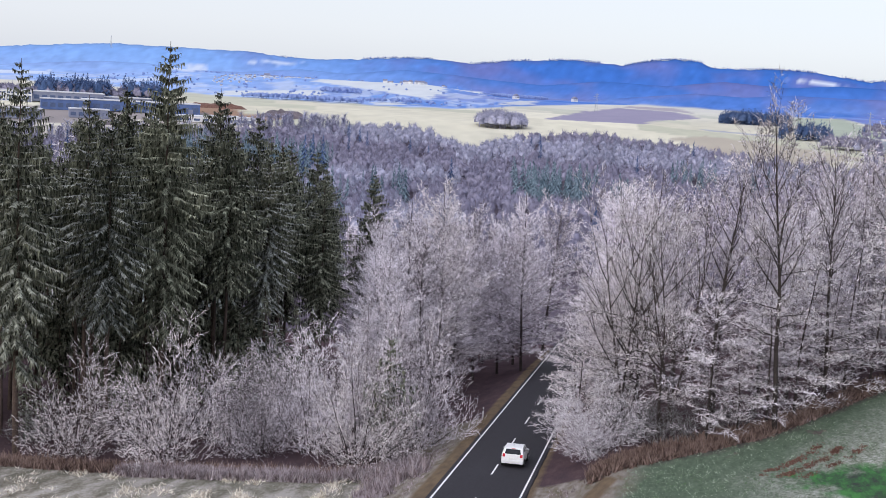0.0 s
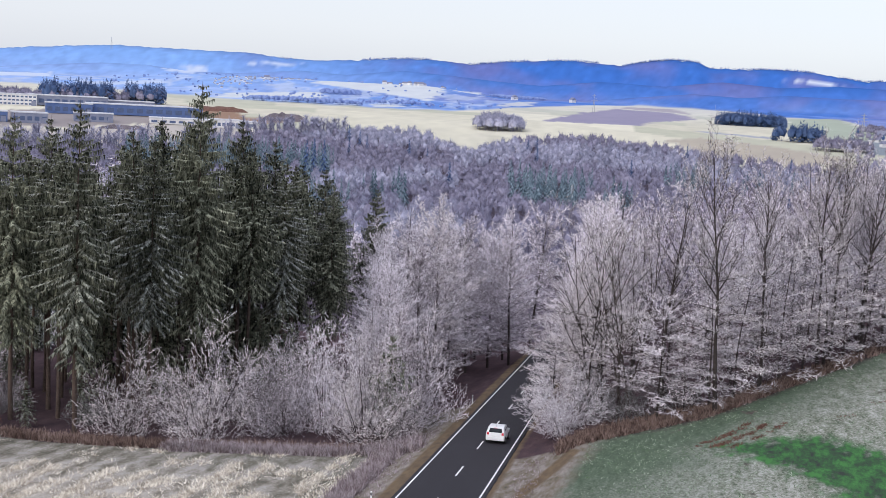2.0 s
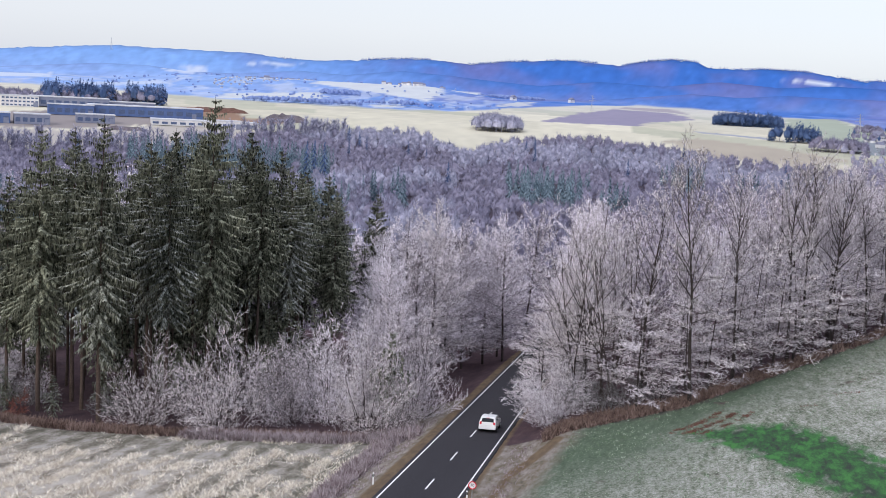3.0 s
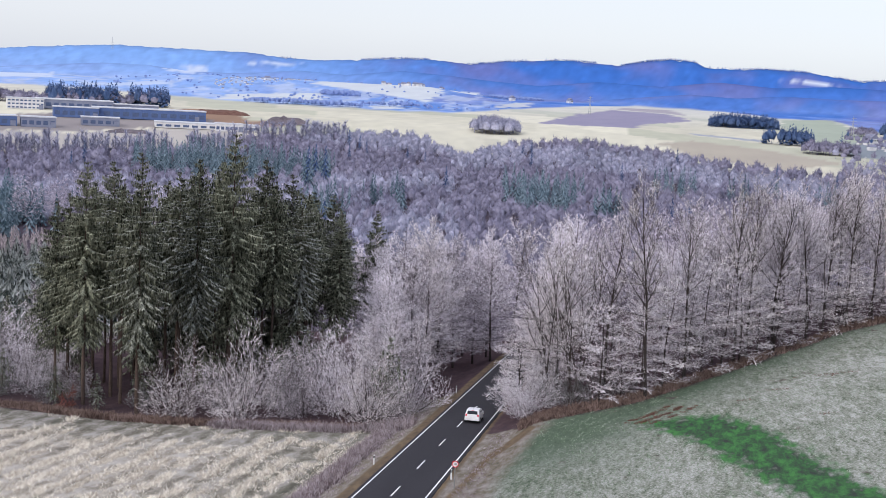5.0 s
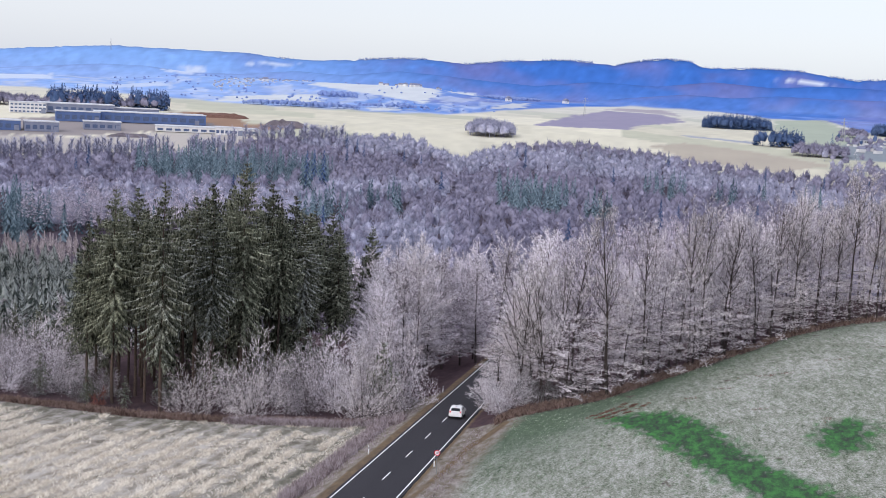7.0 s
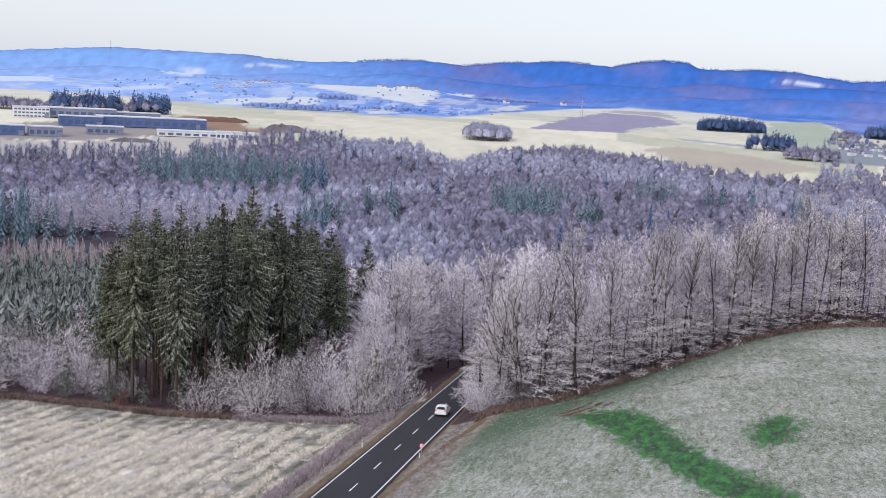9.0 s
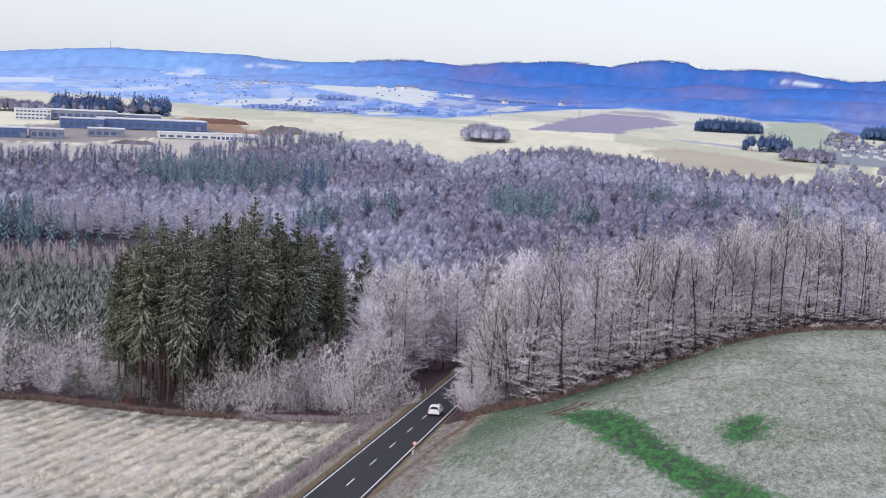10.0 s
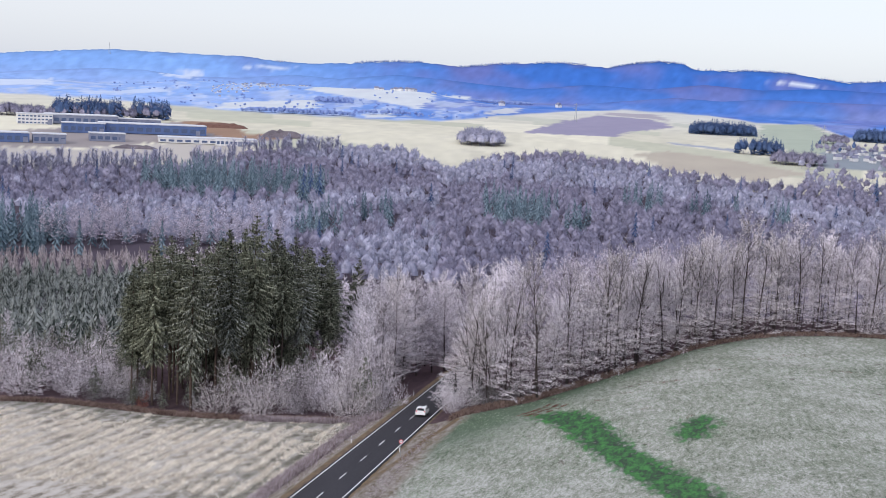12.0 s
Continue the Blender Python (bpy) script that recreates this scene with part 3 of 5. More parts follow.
def spray(out, rng, a, d, length, flat, width, sides=6):
    """A twig with side twigs to both hands, all but flat."""
    side = d.cross(UP * flat + jig(rng, 1 - flat * 0.6)).normalized()
    nrm = d.cross(side)
    b = a + d * length - UP * length * 0.08
    twig(out, a, b, width, (side + nrm * rng.uniform(-0.8, 0.8)).normalized())
    for k in range(sides):
        s = 1 if k % 2 else -1
        c = a.lerp(b, 0.10 + 0.80 * k / sides)
        t = c + (d * 0.8 + side * s * rng.uniform(0.5, 0.95) + nrm * rng.uniform(-0.25, 0.25)).normalized() * length * rng.uniform(0.3, 0.55) * (1.1 - 0.5 * k / sides)
        twig(out, c, t, width * 0.85, (side + nrm * rng.uniform(-1, 1)).normalized())


def stem(rng, start, d, length, steps, wander, bend=0.0):
    pts, p, d = [start], start.copy(), d.normalized()
    for k in range(steps):
        d = (d + jig(rng, wander, 0.6) + UP * bend).normalized()
        p = p + d * length / steps
        pts.append(p.copy())
    return pts


def any_side(rng, d):
    return d.cross(jig(rng, 1)).normalized()


def bough(out, rng, path, reach, width, shoots, lace, rise=0.1):
    """Side shoots to both hands of a limb, each thick with short twigs, in one loose, all but level plate."""
    for k in range(shoots):
        f = 0.14 + 0.86 * (k + rng.random()) / shoots
        j = min(len(path) - 2, int(f * (len(path) - 1)))
        ax = (path[j + 1] - path[j]).normalized()
        c = on(path, f) + UP * rng.uniform(-0.12, 0.18)
        lat = ax.cross(UP)
        lat = lat.normalized() if lat.length > 0.1 else any_side(rng, ax)
        e = (ax * rng.uniform(0.45, 1.0) + lat * (1 if k % 2 else -1) * rng.uniform(0.3, 1.1) + UP * rng.uniform(rise - 0.25, rise + 0.3)).normalized()
        length = (0.25 + reach * 0.33 * (1 - 0.62 * f)) * rng.uniform(0.6, 1.25)
        twig(out, c, c + e * length, width * 0.9, any_side(rng, e))
        for m in range(lace):
            q = c + e * length * (0.08 + 0.95 * (m + rng.random()) / lace)
            w = (e * 0.55 + any_side(rng, e) * rng.uniform(0.5, 1.0) + UP * rng.uniform(-0.1, 0.25)).normalized()
            twig(out, q, q + w * rng.uniform(0.24, 0.52), width * rng.uniform(0.75, 1.3), any_side(rng, w))


def layered_tree(seed, height, base, radius, limbs=46, per=13, width=0.045, peak=0.42, sides=9, steep=1.0, dome=True):
    """A beech or young tree in hoar frost: tiers of all but level limbs, feathered with twigs down to near the ground."""
    rng = random.Random(seed)
    tubes, limbs_of, out = Tubes(), Tubes(), []
    r0 = height * 0.0095
    trunk = stem(rng, Vector((0, 0, -0.4)), UP, height * 0.97 + 0.4, 8, 0.05)
    tubes.add(trunk, [r0 * (1 - 0.95 * (i / 8) ** 0.8) + 0.008 for i in range(9)], 6)
    for i in range(limbs):
        u = (i + rng.random()) / limbs
        t = base + ((0.80 if dome else 0.98) - base) * u
        shape = min(1, (u + 0.3) / (peak + 0.3)) ** 0.6 if u < peak else max(0.42 if dome else 0, (1 - u) / (1 - peak)) ** 0.5
        reach = radius * (0.2 + 0.85 * shape) * rng.uniform(0.6, 1.2)
        turn = i * 2.4 + rng.uniform(-0.5, 0.5)
        d = Vector((math.cos(turn), math.sin(turn), steep * (0.32 + (2.2 if dome else 1.0) * u * u + rng.uniform(-0.15, 0.25))))
        path = stem(rng, on(trunk, min(0.98, t)), d, reach, 4, 0.2, -0.05)
        rb = max(0.018, r0 * (1 - t) * 0.42 + 0.012)
        limbs_of.add(path, [rb * (1 - 0.85 * k / 4) for k in range(5)], 3)
        bough(out, rng, path, reach, width, max(4, round(per * reach / radius)), sides, 0.02 + 0.3 * u * u)
    return (tubes, np.array(out, np.float32), limbs_of) if height > 12 else (tubes, np.array(out, np.float32))


def tall_tree(seed, height, base, radius, lean=0.0, limbs=20, twigs=5, skirts=10, forks=1):
    """A tall dark-stemmed tree: steep upper limbs with thin frosted twigs, and some level frosted boughs lower down."""
    rng = random.Random(seed)
    tubes, out = Tubes(), []
    r0 = height * 0.0082
    stems = []
    for s in range(forks):
        d = UP + Vector((math.cos(s * 2.2), math.sin(s * 2.2), 0)) * (0.05 if forks == 1 else 0.26) + Vector((lean, 0, 0))
        pts = stem(rng, Vector((0.5 * s * math.cos(s), 0.5 * s * math.sin(s), -0.4)), d, height * rng.uniform(0.86, 0.97), 10, 0.06, 0.03)
        tubes.add(pts, [r0 * (1 - 0.1 * (forks - 1)) * (1 - 0.95 * (i / 10) ** 0.9) + 0.012 for i in range(11)], 6)
        stems.append(pts)
    for i in range(limbs):
        pts = stems[i % forks]
        u = (i + rng.random()) / limbs
        t = base + (0.95 - base) * u
        turn = i * 2.4 + rng.uniform(-0.5, 0.5)
        reach = radius * (0.7 + 0.6 * math.sin(math.pi * (0.2 + 0.7 * u))) * rng.uniform(0.55, 1.25)
        path = stem(rng, on(pts, t), Vector((math.cos(turn), math.sin(turn), rng.uniform(0.7, 1.5) + 0.8 * u)), reach, 5, 0.15, 0.07)
        rb = max(0.032, r0 * (1 - t) * 0.5 + 0.022)
        tubes.add(path, [rb * (1 - 0.85 * k / 5) for k in range(6)], 4)
        for k in range(5):
            q = on(path, 0.25 + 0.7 * (k + rng.random()) / 5)
            ax = (path[-1] - path[0]).normalized()
            sub = stem(rng, q, ax + any_side(rng, ax) * 0.75 + UP * 0.35, reach * rng.uniform(0.3, 0.55), 3, 0.12, 0.05)
            tubes.add(sub, [rb * 0.42, rb * 0.3, rb * 0.2, 0.008], 3)
            bough(out, rng, sub, reach * 0.42, 0.04, twigs, 6, 0.4)
    for i in range(skirts):
        t = 0.16 + 0.42 * rng.random()
        turn = rng.uniform(0, 6.28)
        reach = radius * rng.uniform(0.5, 0.95)
        path = stem(rng, on(rng.choice(stems), t), Vector((math.cos(turn), math.sin(turn), 0.3)), reach, 4, 0.14, -0.04)
        tubes.add(path, [0.05, 0.04, 0.03, 0.02, 0.008], 3)
        bough(out, rng, path, reach, 0.056, 9, 9, 0.02)
    return tubes, np.array(out, np.float32)


def shrub(seed, height, radius, sprays=820, width=0.034, low=0.10, leaders=11):
    """A domed shrub: leaders fan out from one stool, each with a crown of its own, thick with fine forked twigs down to its skirts."""
    rng = random.Random(seed)
    tubes, out, paths = Tubes(), [], []
    for i in range(leaders):
        turn, a = i * 2.4 + rng.uniform(-0.3, 0.3), 1.08 * ((i + 0.3) / leaders) ** 0.55
        d = Vector((math.cos(turn) * math.sin(a), math.sin(turn) * math.sin(a), math.cos(a)))
        full = rng.uniform(0.86, 1.06) / math.sqrt((math.sin(a) / radius) ** 2 + (math.cos(a) / height) ** 2)
        path = stem(rng, Vector((d.x, d.y, 0)) * 0.4 - UP * 0.2, d, full, 5, 0.12, 0.03)
        tubes.add(path, [0.05, 0.042, 0.033, 0.024, 0.015, 0.006], 3)
        paths.append((path, full))
    for i in range(sprays):
        path, full = paths[i % leaders]
        f = low + (1.0 - low) * rng.random() ** 0.75
        ax = (path[-1] - path[1]).normalized()
        off = Vector((rng.gauss(0, 1), rng.gauss(0, 1), rng.gauss(0, 0.8)))
        off = off / max(1.0, off.length / 1.6) * radius * 0.25 * (1.25 - 0.65 * f)
        c = on(path, f) + off
        if c.z < 0.1:
            c.z = rng.uniform(0.1, 0.6)
        e = (off.normalized() * 0.7 + ax * 0.35 + Vector((c.x, c.y, 0)) * (0.25 / radius) + UP * 0.25 + jig(rng, 0.6)).normalized()
        length = rng.uniform(0.45, 0.85)
        twig(out, c - e * length * 0.4, c + e * length * 0.6, width, any_side(rng, e))
        for m in range(6):
            q = c + e * length * (m * 0.16 - 0.36)
            w = (e * 0.8 + any_side(rng, e) * rng.uniform(0.45, 0.95) + UP * 0.08).normalized()
            twig(out, q, q + w * length * rng.uniform(0.3, 0.55), width * rng.uniform(0.75, 1.2), any_side(rng, w))
    return tubes, np.array(out, np.float32)


def spruce(seed, height, base, radius, whorls=54, per=10, dense=11.0, leaf=0.16):
    """A Norway spruce: straight trunk, whorls of sagging boughs, frosted above and hung with dark branchlets."""
    rng = random.Random(seed)
    tubes, out, hung = Tubes(), [], []
    pts = [Vector((0.06 * math.sin(i * 1.3), 0.06 * math.cos(i * 1.7), -0.4 + (height + 0.4) * i / 8)) for i in range(9)]
    tubes.add(pts, [height * 0.0082 * (1 - 0.97 * i / 8) + 0.01 for i in range(9)], 7)
    for i in range(whorls):
        u = (i + rng.random() * 0.6) / whorls
        z = height * (base + (0.99 - base) * u)
        full = radius * min(1, (1 - u) * 1.9 + 0.05) ** 0.8 * (0.55 + 0.45 * min(1, u * 3.2))
        for k in range(max(4, round(per * (0.55 + 0.45 * (1 - u))))):
            turn = k * 2 * math.pi / per + i * 1.1 + rng.uniform(-0.35, 0.35)
            reach = full * rng.uniform(0.6, 1.1) * (1 + 0.45 * noise.noise((math.cos(turn) * 1.4, math.sin(turn) * 1.4, z * 0.33 + seed)))
            if u < 0.2 and rng.random() < 0.4:
                continue
            o = Vector((math.cos(turn), math.sin(turn), 0))
            side = Vector((-o.y, o.x, 0))
            sag = 0.85 - 0.5 * u
            path = [UP * (z + reach * ((0.5 * u + 0.04) * f - sag * f * f + 0.26 * f ** 4)) + o * reach * f for f in (0, 0.25, 0.5, 0.75, 1)]
            for s in range(4):
                w0 = 0.16 * (1 - s / 6)
                hung.append((path[s] - side * w0, path[s] + side * w0, path[s + 1] + (path[s + 1] - path[s]) * 0.3))
            n = max(5, round(reach * dense))
            for s in range(n):
                f = ((s + rng.random()) / n) ** 0.8 * 0.92 + 0.08
                q = f * 4
                j = min(3, int(q))
                c = path[j].lerp(path[j + 1], q - j)
                sgn = 1 if s % 2 else -1
                length = (0.26 + 0.24 * (1 - abs(f - 0.5))) * min(1.15, reach * 0.36 + 0.25) * rng.uniform(0.6, 1.3)
                if s % 5 < 2:
                    t = c + (side * sgn * rng.uniform(0.1, 0.6) + o * 0.15 - UP * rng.uniform(0.9, 1.6)).normalized() * length * 1.5
                    twig(hung, c, t, leaf * rng.uniform(1.0, 1.7), (o * rng.uniform(-1, 1) + side * rng.uniform(-1, 1)).normalized())
                else:
                    e = (side * sgn * rng.uniform(0.4, 0.95) + (path[j + 1] - path[j]).normalized() * 0.75 - UP * rng.uniform(0.0, 0.45)).normalized()
                    twig(out, c + UP * 0.05, c + e * length, leaf * rng.uniform(0.9, 1.5), (e.cross(UP) + UP * rng.uniform(-0.25, 0.25)).normalized())
    return tubes, np.array(out, np.float32), None, np.array(hung, np.float32)


def larch(seed, height, base, radius, width=0.07):
    """A larch in rime: straight stem, thin level boughs with hanging twigs."""
    rng = random.Random(seed)
    tubes, out = Tubes(), []
    pts = [Vector((0, 0, -0.4 + (height + 0.4) * i / 6)) for i in range(7)]
    tubes.add(pts, [height * 0.008 * (1 - 0.96 * i / 6) + 0.01 for i in range(7)], 5)
    for i in range(64):
        u = (i + rng.random()) / 64
        reach = radius * (1 - u) ** 0.7 * rng.uniform(0.6, 1.2) + 0.3
        turn = i * 2.4
        path = stem(rng, UP * height * (base + (0.99 - base) * u), Vector((math.cos(turn), math.sin(turn), 0.1)), reach, 4, 0.1, 0.0)
        tubes.add(path, [0.03, 0.025, 0.02, 0.014, 0.006], 3)
        for k in range(max(4, round(reach * 4))):
            e = ((path[-1] - path[0]).normalized() * 0.6 + jig(rng, 0.8) - UP * 0.35).normalized()
            spray(out, rng, on(path, rng.uniform(0.15, 1)), e, rng.uniform(0.5, 1.0), 0.2, width, 4)
    return tubes, np.array(out, np.float32)


made_trees = {}


def stock(key, kind, made, leaf, bark, label, category="tree"):
    """A tree of which the first one planted is the original."""
    tubes, tris = made[:2]
    root = tagged(new(kind), label, category)
    wood = solid("trunk", tubes.v, tubes.f, bark)
    if len(made) == 3:
        n, k = len(tubes.v), len(tubes.f)
        wood = solid("trunk", tubes.v + made[2].v, tubes.f + [tuple(i + n for i in f) for f in made[2].f], bark)
        wood.materials.append(LIMB)
        wood.polygons.foreach_set("material_index", [0] * k + [1] * len(made[2].f))
    part("trunk" if category == "tree" else "stool", wood, root)
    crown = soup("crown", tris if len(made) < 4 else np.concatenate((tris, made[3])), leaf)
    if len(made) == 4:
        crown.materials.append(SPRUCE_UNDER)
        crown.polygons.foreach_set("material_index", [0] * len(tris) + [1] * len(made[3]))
    part("crown", crown, root)
    made_trees[key] = [root, False]


def plant(key, x, y, size, turn, group="", wide=1.0, label=""):
    root, used = made_trees[key]
    if used:
        root = copy_thing(root, pose(x, y, lift(x, y), 0, 0, turn))
    else:
        made_trees[key][1] = True
        root.matrix_basis = pose(x, y, lift(x, y), 0, 0, turn)
    root.scale = (size * wide, size * wide, size)
    return tagged(root, label=label, group=group)


for i in range(4):
    stock(("tall", i), "broadleaf_tree", tall_tree(10 + i, 24, 0.42 + 0.03 * i, 4.2, limbs=18 + 2 * i), (FROST_GREY, FROST_TAN, FROST_GREY, FROST_TAN)[i], BARK, "tall dark-stemmed broadleaved tree with thinly frosted upper twigs")
for i in range(2):
    stock(("forked", i), "forked_tree", tall_tree(40 + i, 19, 0.25, 5.0, limbs=26, twigs=5, skirts=26, forks=4), FROST_TAN, BARK, "many-stemmed dark tree with arching frosted branches")
for i in range(4):
    stock(("beech", i), "beech_tree", layered_tree(30 + i, 18, 0.14, 4.6, 46, 17, 0.062), (FROST, FROST, FROST, FROST_GREY)[i], BARK, "beech tree with layered twigs white with hoar frost")
for i in range(4):
    stock(("roadside", i), "beech_tree", layered_tree(36 + i, 19, 0.09, 5.4, 64, 20, 0.062, 0.45), (FROST, FROST, FROST, FROST_TAN)[i], BARK, "full-crowned beech white with frost beside the road")
for i in range(3):
    stock(("under", i), "young_beech", layered_tree(20 + i, 11, 0.03, 3.4, 36, 13, 0.05, 0.3, 8, 0.7, False), (FROST_GREY, FROST_TAN, FROST_TAN)[i], BARK, "young beech feathered white with frost under tall trees")
for i in range(3):
    stock(("inner", i), "broadleaf_tree", layered_tree(50 + i, 19, 0.38, 4.6, 30, 13, 0.07, 0.5, 9, 1.5), (FROST_GREY, FROST_GREY, FROST)[i], BARK, "broadleaved tree with a rounded frosted crown in the wood")
for i in range(3):
    stock(("shrub", i), "shrub", shrub(60 + i, 8.5, 4.0, 1150, 0.038), (FROST_TAN, FROST, FROST_GREY)[i], BARK, ("tan frosted shrub with many stems beside the stubble", "white frosted domed shrub with many stems", "grey thinly frosted shrub at the wood edge")[i], "shrub")
for i in range(3):
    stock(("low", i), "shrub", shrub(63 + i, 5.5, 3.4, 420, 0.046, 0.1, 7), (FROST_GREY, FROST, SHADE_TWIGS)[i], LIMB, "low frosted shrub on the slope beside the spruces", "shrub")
for i in range(4):
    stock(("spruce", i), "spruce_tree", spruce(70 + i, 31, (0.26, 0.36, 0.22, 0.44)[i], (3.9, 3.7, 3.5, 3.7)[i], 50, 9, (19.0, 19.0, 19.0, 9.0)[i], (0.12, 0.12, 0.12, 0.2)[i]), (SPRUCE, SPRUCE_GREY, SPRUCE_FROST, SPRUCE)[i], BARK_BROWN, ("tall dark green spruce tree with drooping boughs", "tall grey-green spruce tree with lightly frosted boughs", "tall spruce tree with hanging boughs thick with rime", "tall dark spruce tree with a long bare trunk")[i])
for i in range(3):
    stock(("young", i), "young_spruce", spruce(80 + i, 10, 0.05, 2.4, 22, 6, 6.0, 0.17), (SPRUCE_GREY, SPRUCE_FROST, SPRUCE)[i], BARK_BROWN, "young frosted spruce among shrubs at the wood edge")
stock(("larch", 0), "larch_tree", larch(90, 24, 0.25, 3.0), FROST, BARK_BROWN, "slim larch tree white with rime behind the spruces")

rng = random.Random(5)
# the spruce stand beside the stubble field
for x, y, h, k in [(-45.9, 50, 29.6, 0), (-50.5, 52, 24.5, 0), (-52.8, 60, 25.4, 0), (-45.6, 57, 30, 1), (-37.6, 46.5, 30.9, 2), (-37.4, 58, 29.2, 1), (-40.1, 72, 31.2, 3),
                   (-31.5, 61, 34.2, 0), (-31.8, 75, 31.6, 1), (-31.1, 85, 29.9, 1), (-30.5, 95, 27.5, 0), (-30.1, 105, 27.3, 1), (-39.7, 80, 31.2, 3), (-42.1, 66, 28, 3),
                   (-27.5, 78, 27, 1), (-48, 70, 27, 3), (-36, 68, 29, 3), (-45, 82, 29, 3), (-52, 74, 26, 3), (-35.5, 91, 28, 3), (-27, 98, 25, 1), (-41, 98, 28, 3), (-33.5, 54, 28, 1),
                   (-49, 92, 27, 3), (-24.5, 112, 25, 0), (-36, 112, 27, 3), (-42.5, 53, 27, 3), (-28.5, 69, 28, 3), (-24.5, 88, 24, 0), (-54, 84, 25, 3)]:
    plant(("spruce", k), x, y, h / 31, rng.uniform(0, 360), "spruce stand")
for x, y, k in [(-38, 84, 1.5), (-42, 88, 1.6), (-34, 90, 1.5), (-46, 86, 1.5), (-30, 80, 1.3)]:
    plant(("young", 2), x, y, k, rng.uniform(0, 360), "undergrowth of the spruce stand")
for x, y in [(-48.5, 58), (-39, 63), (-34.5, 82), (-47.5, 64), (-50.5, 66), (-35, 74), (-43.5, 76), (-30, 90), (-38, 105), (-28, 84), (-46.5, 77), (-33.5, 66), (-53, 68)]:
    plant(("spruce", 3), x, y, rng.uniform(0.78, 0.92), rng.uniform(0, 360), "spruce stand")
for x, y, h in [(-50, 82, 27), (-45, 88, 29), (-56, 90, 26), (-61, 96, 24), (-69, 120, 25), (-64, 130, 26), (-88, 165, 27), (-83, 180, 27), (-95, 172, 24), (-76, 150, 23)]:
    plant(("larch", 0), x, y, h / 24, rng.uniform(0, 360), "larches behind the spruces")
# frosted shrubs along the edge of the stubble field
for x, y, h, k, wide in [(-33, 47.5, 9.2, 0, 0.95), (-25.3, 46.8, 11.3, 0, 0.88), (-21.9, 53, 7.8, 2, 0.8), (-19.6, 53.5, 8.4, 2, 0.8), (-16.3, 56, 10.2, 1, 0.8), (-11.2, 52, 10.4, 0, 0.92), (-17.5, 66, 11.0, 1, 0.85),
                         (-8.6, 63, 14.0, 2, 0.68), (-13.6, 63, 10.0, 2, 0.9), (-24, 62, 8.6, 2, 0.95), (-20.5, 61, 9.0, 2, 0.9), (-29.5, 52, 7.0, 2, 0.9), (-10.2, 69, 12.5, 2, 0.75), (-14, 70, 11.0, 2, 0.85), (-9.2, 56, 8.0, 0, 0.8), (-27, 59, 8.5, 2, 0.9), (-22, 68, 10.5, 2, 0.9)]:
    plant(("shrub", k), x, y, h / 7.6, rng.uniform(0, 360), "shrubs at the wood edge", wide * 0.95)
for x, y, h in [(-10.2, 58, 10.4), (-39.5, 52, 6), (-43, 47.5, 4.5), (-48, 47, 5), (-25, 70, 12), (-22.5, 72, 11)]:
    plant(("young", 0), x, y, h / 10, rng.uniform(0, 360), "young spruces at the wood edge")
# beeches beside the road, where it goes into the wood
for x, y, h, k in [(-12.8, 86, 20, 0), (-20, 95, 20, 1), (-13, 98, 24.5, 3), (-15.5, 79, 18, 1), (-10.5, 110, 23, 0), (-17.2, 85, 17.5, 2), (-15, 118, 23, 1), (-11.5, 100, 19, 2),
                   (-25, 122, 21, 0), (-19, 107, 23, 1), (-13, 73, 13.5, 2), (-8.5, 118, 22, 1), (-23.5, 110, 21, 2), (8.0, 61, 15, 3), (7.2, 69, 16.5, 0), (7.2, 79, 18, 1), (7.8, 91, 20, 2), (7.6, 103, 21, 0), (7.8, 116, 21, 1), (-7.8, 130, 21, 0), (6.6, 73, 14, 2), (4.9, 128, 24, 2), (-4.9, 113, 23, 1), (-4.9, 142, 25, 0), (5.0, 147, 25, 1), (-15.5, 73, 12, 1)]:
    plant(("roadside", k), x, y, h / 19, rng.uniform(0, 360), "beeches beside the road")
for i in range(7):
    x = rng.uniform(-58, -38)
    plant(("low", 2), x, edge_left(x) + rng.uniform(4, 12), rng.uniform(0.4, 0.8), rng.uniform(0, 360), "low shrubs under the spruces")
# dark undergrowth that closes the spruce stand
for i in range(26):
    plant(("young", 2), -26 - 30 * rng.random(), rng.uniform(64, 90), rng.uniform(0.6, 1.6), rng.uniform(0, 360), "undergrowth of the spruce stand")
# the wood's edge along the meadow: a bush at the road, stems over young beeches
stock(("bush", 0), "bush", shrub(66, 7.4, 4.1, 2100, 0.036, 0.06, 15), FROST_WHITE, LIMB, "white frosted domed bush overhanging the asphalt road", "shrub")
plant(("bush", 0), 7.3, 51.5, 1.0, 40)
for x, y, k, turn in [(5.6, 60, 0.85, 30), (5.2, 66, 0.95, 170), (5.4, 82, 1.2, 80)]:
    plant(("under", 0 if k > 0.9 else 1), x, y, k, turn, "young beeches over the road", 1.2)
for x, y, k in [(12.5, 53, 0), (9.5, 57, 1)]:
    plant(("forked", k), x, y, 1.0, rng.uniform(0, 360), "forked trees by the road")
row = [(20.6, 51.8, 25.5, 1), (16, 54, 22.5, 0), (56, 94.7, 25, 3), (25, 59.5, 22, 2), (31, 68, 23, 1), (36, 75, 22, 0)]
x = 33.0
while x < 120:
    row.append((x + rng.uniform(-1, 1), edge_right(x) + rng.uniform(1.0, 3.5), rng.uniform(19, 23.5), rng.randrange(4)))
    x += 3.6 if x < 60 else 5.0
for x, y, h, k in row:
    plant(("tall", k), x, y, h / 24, rng.uniform(0, 360), "stems along the meadow")
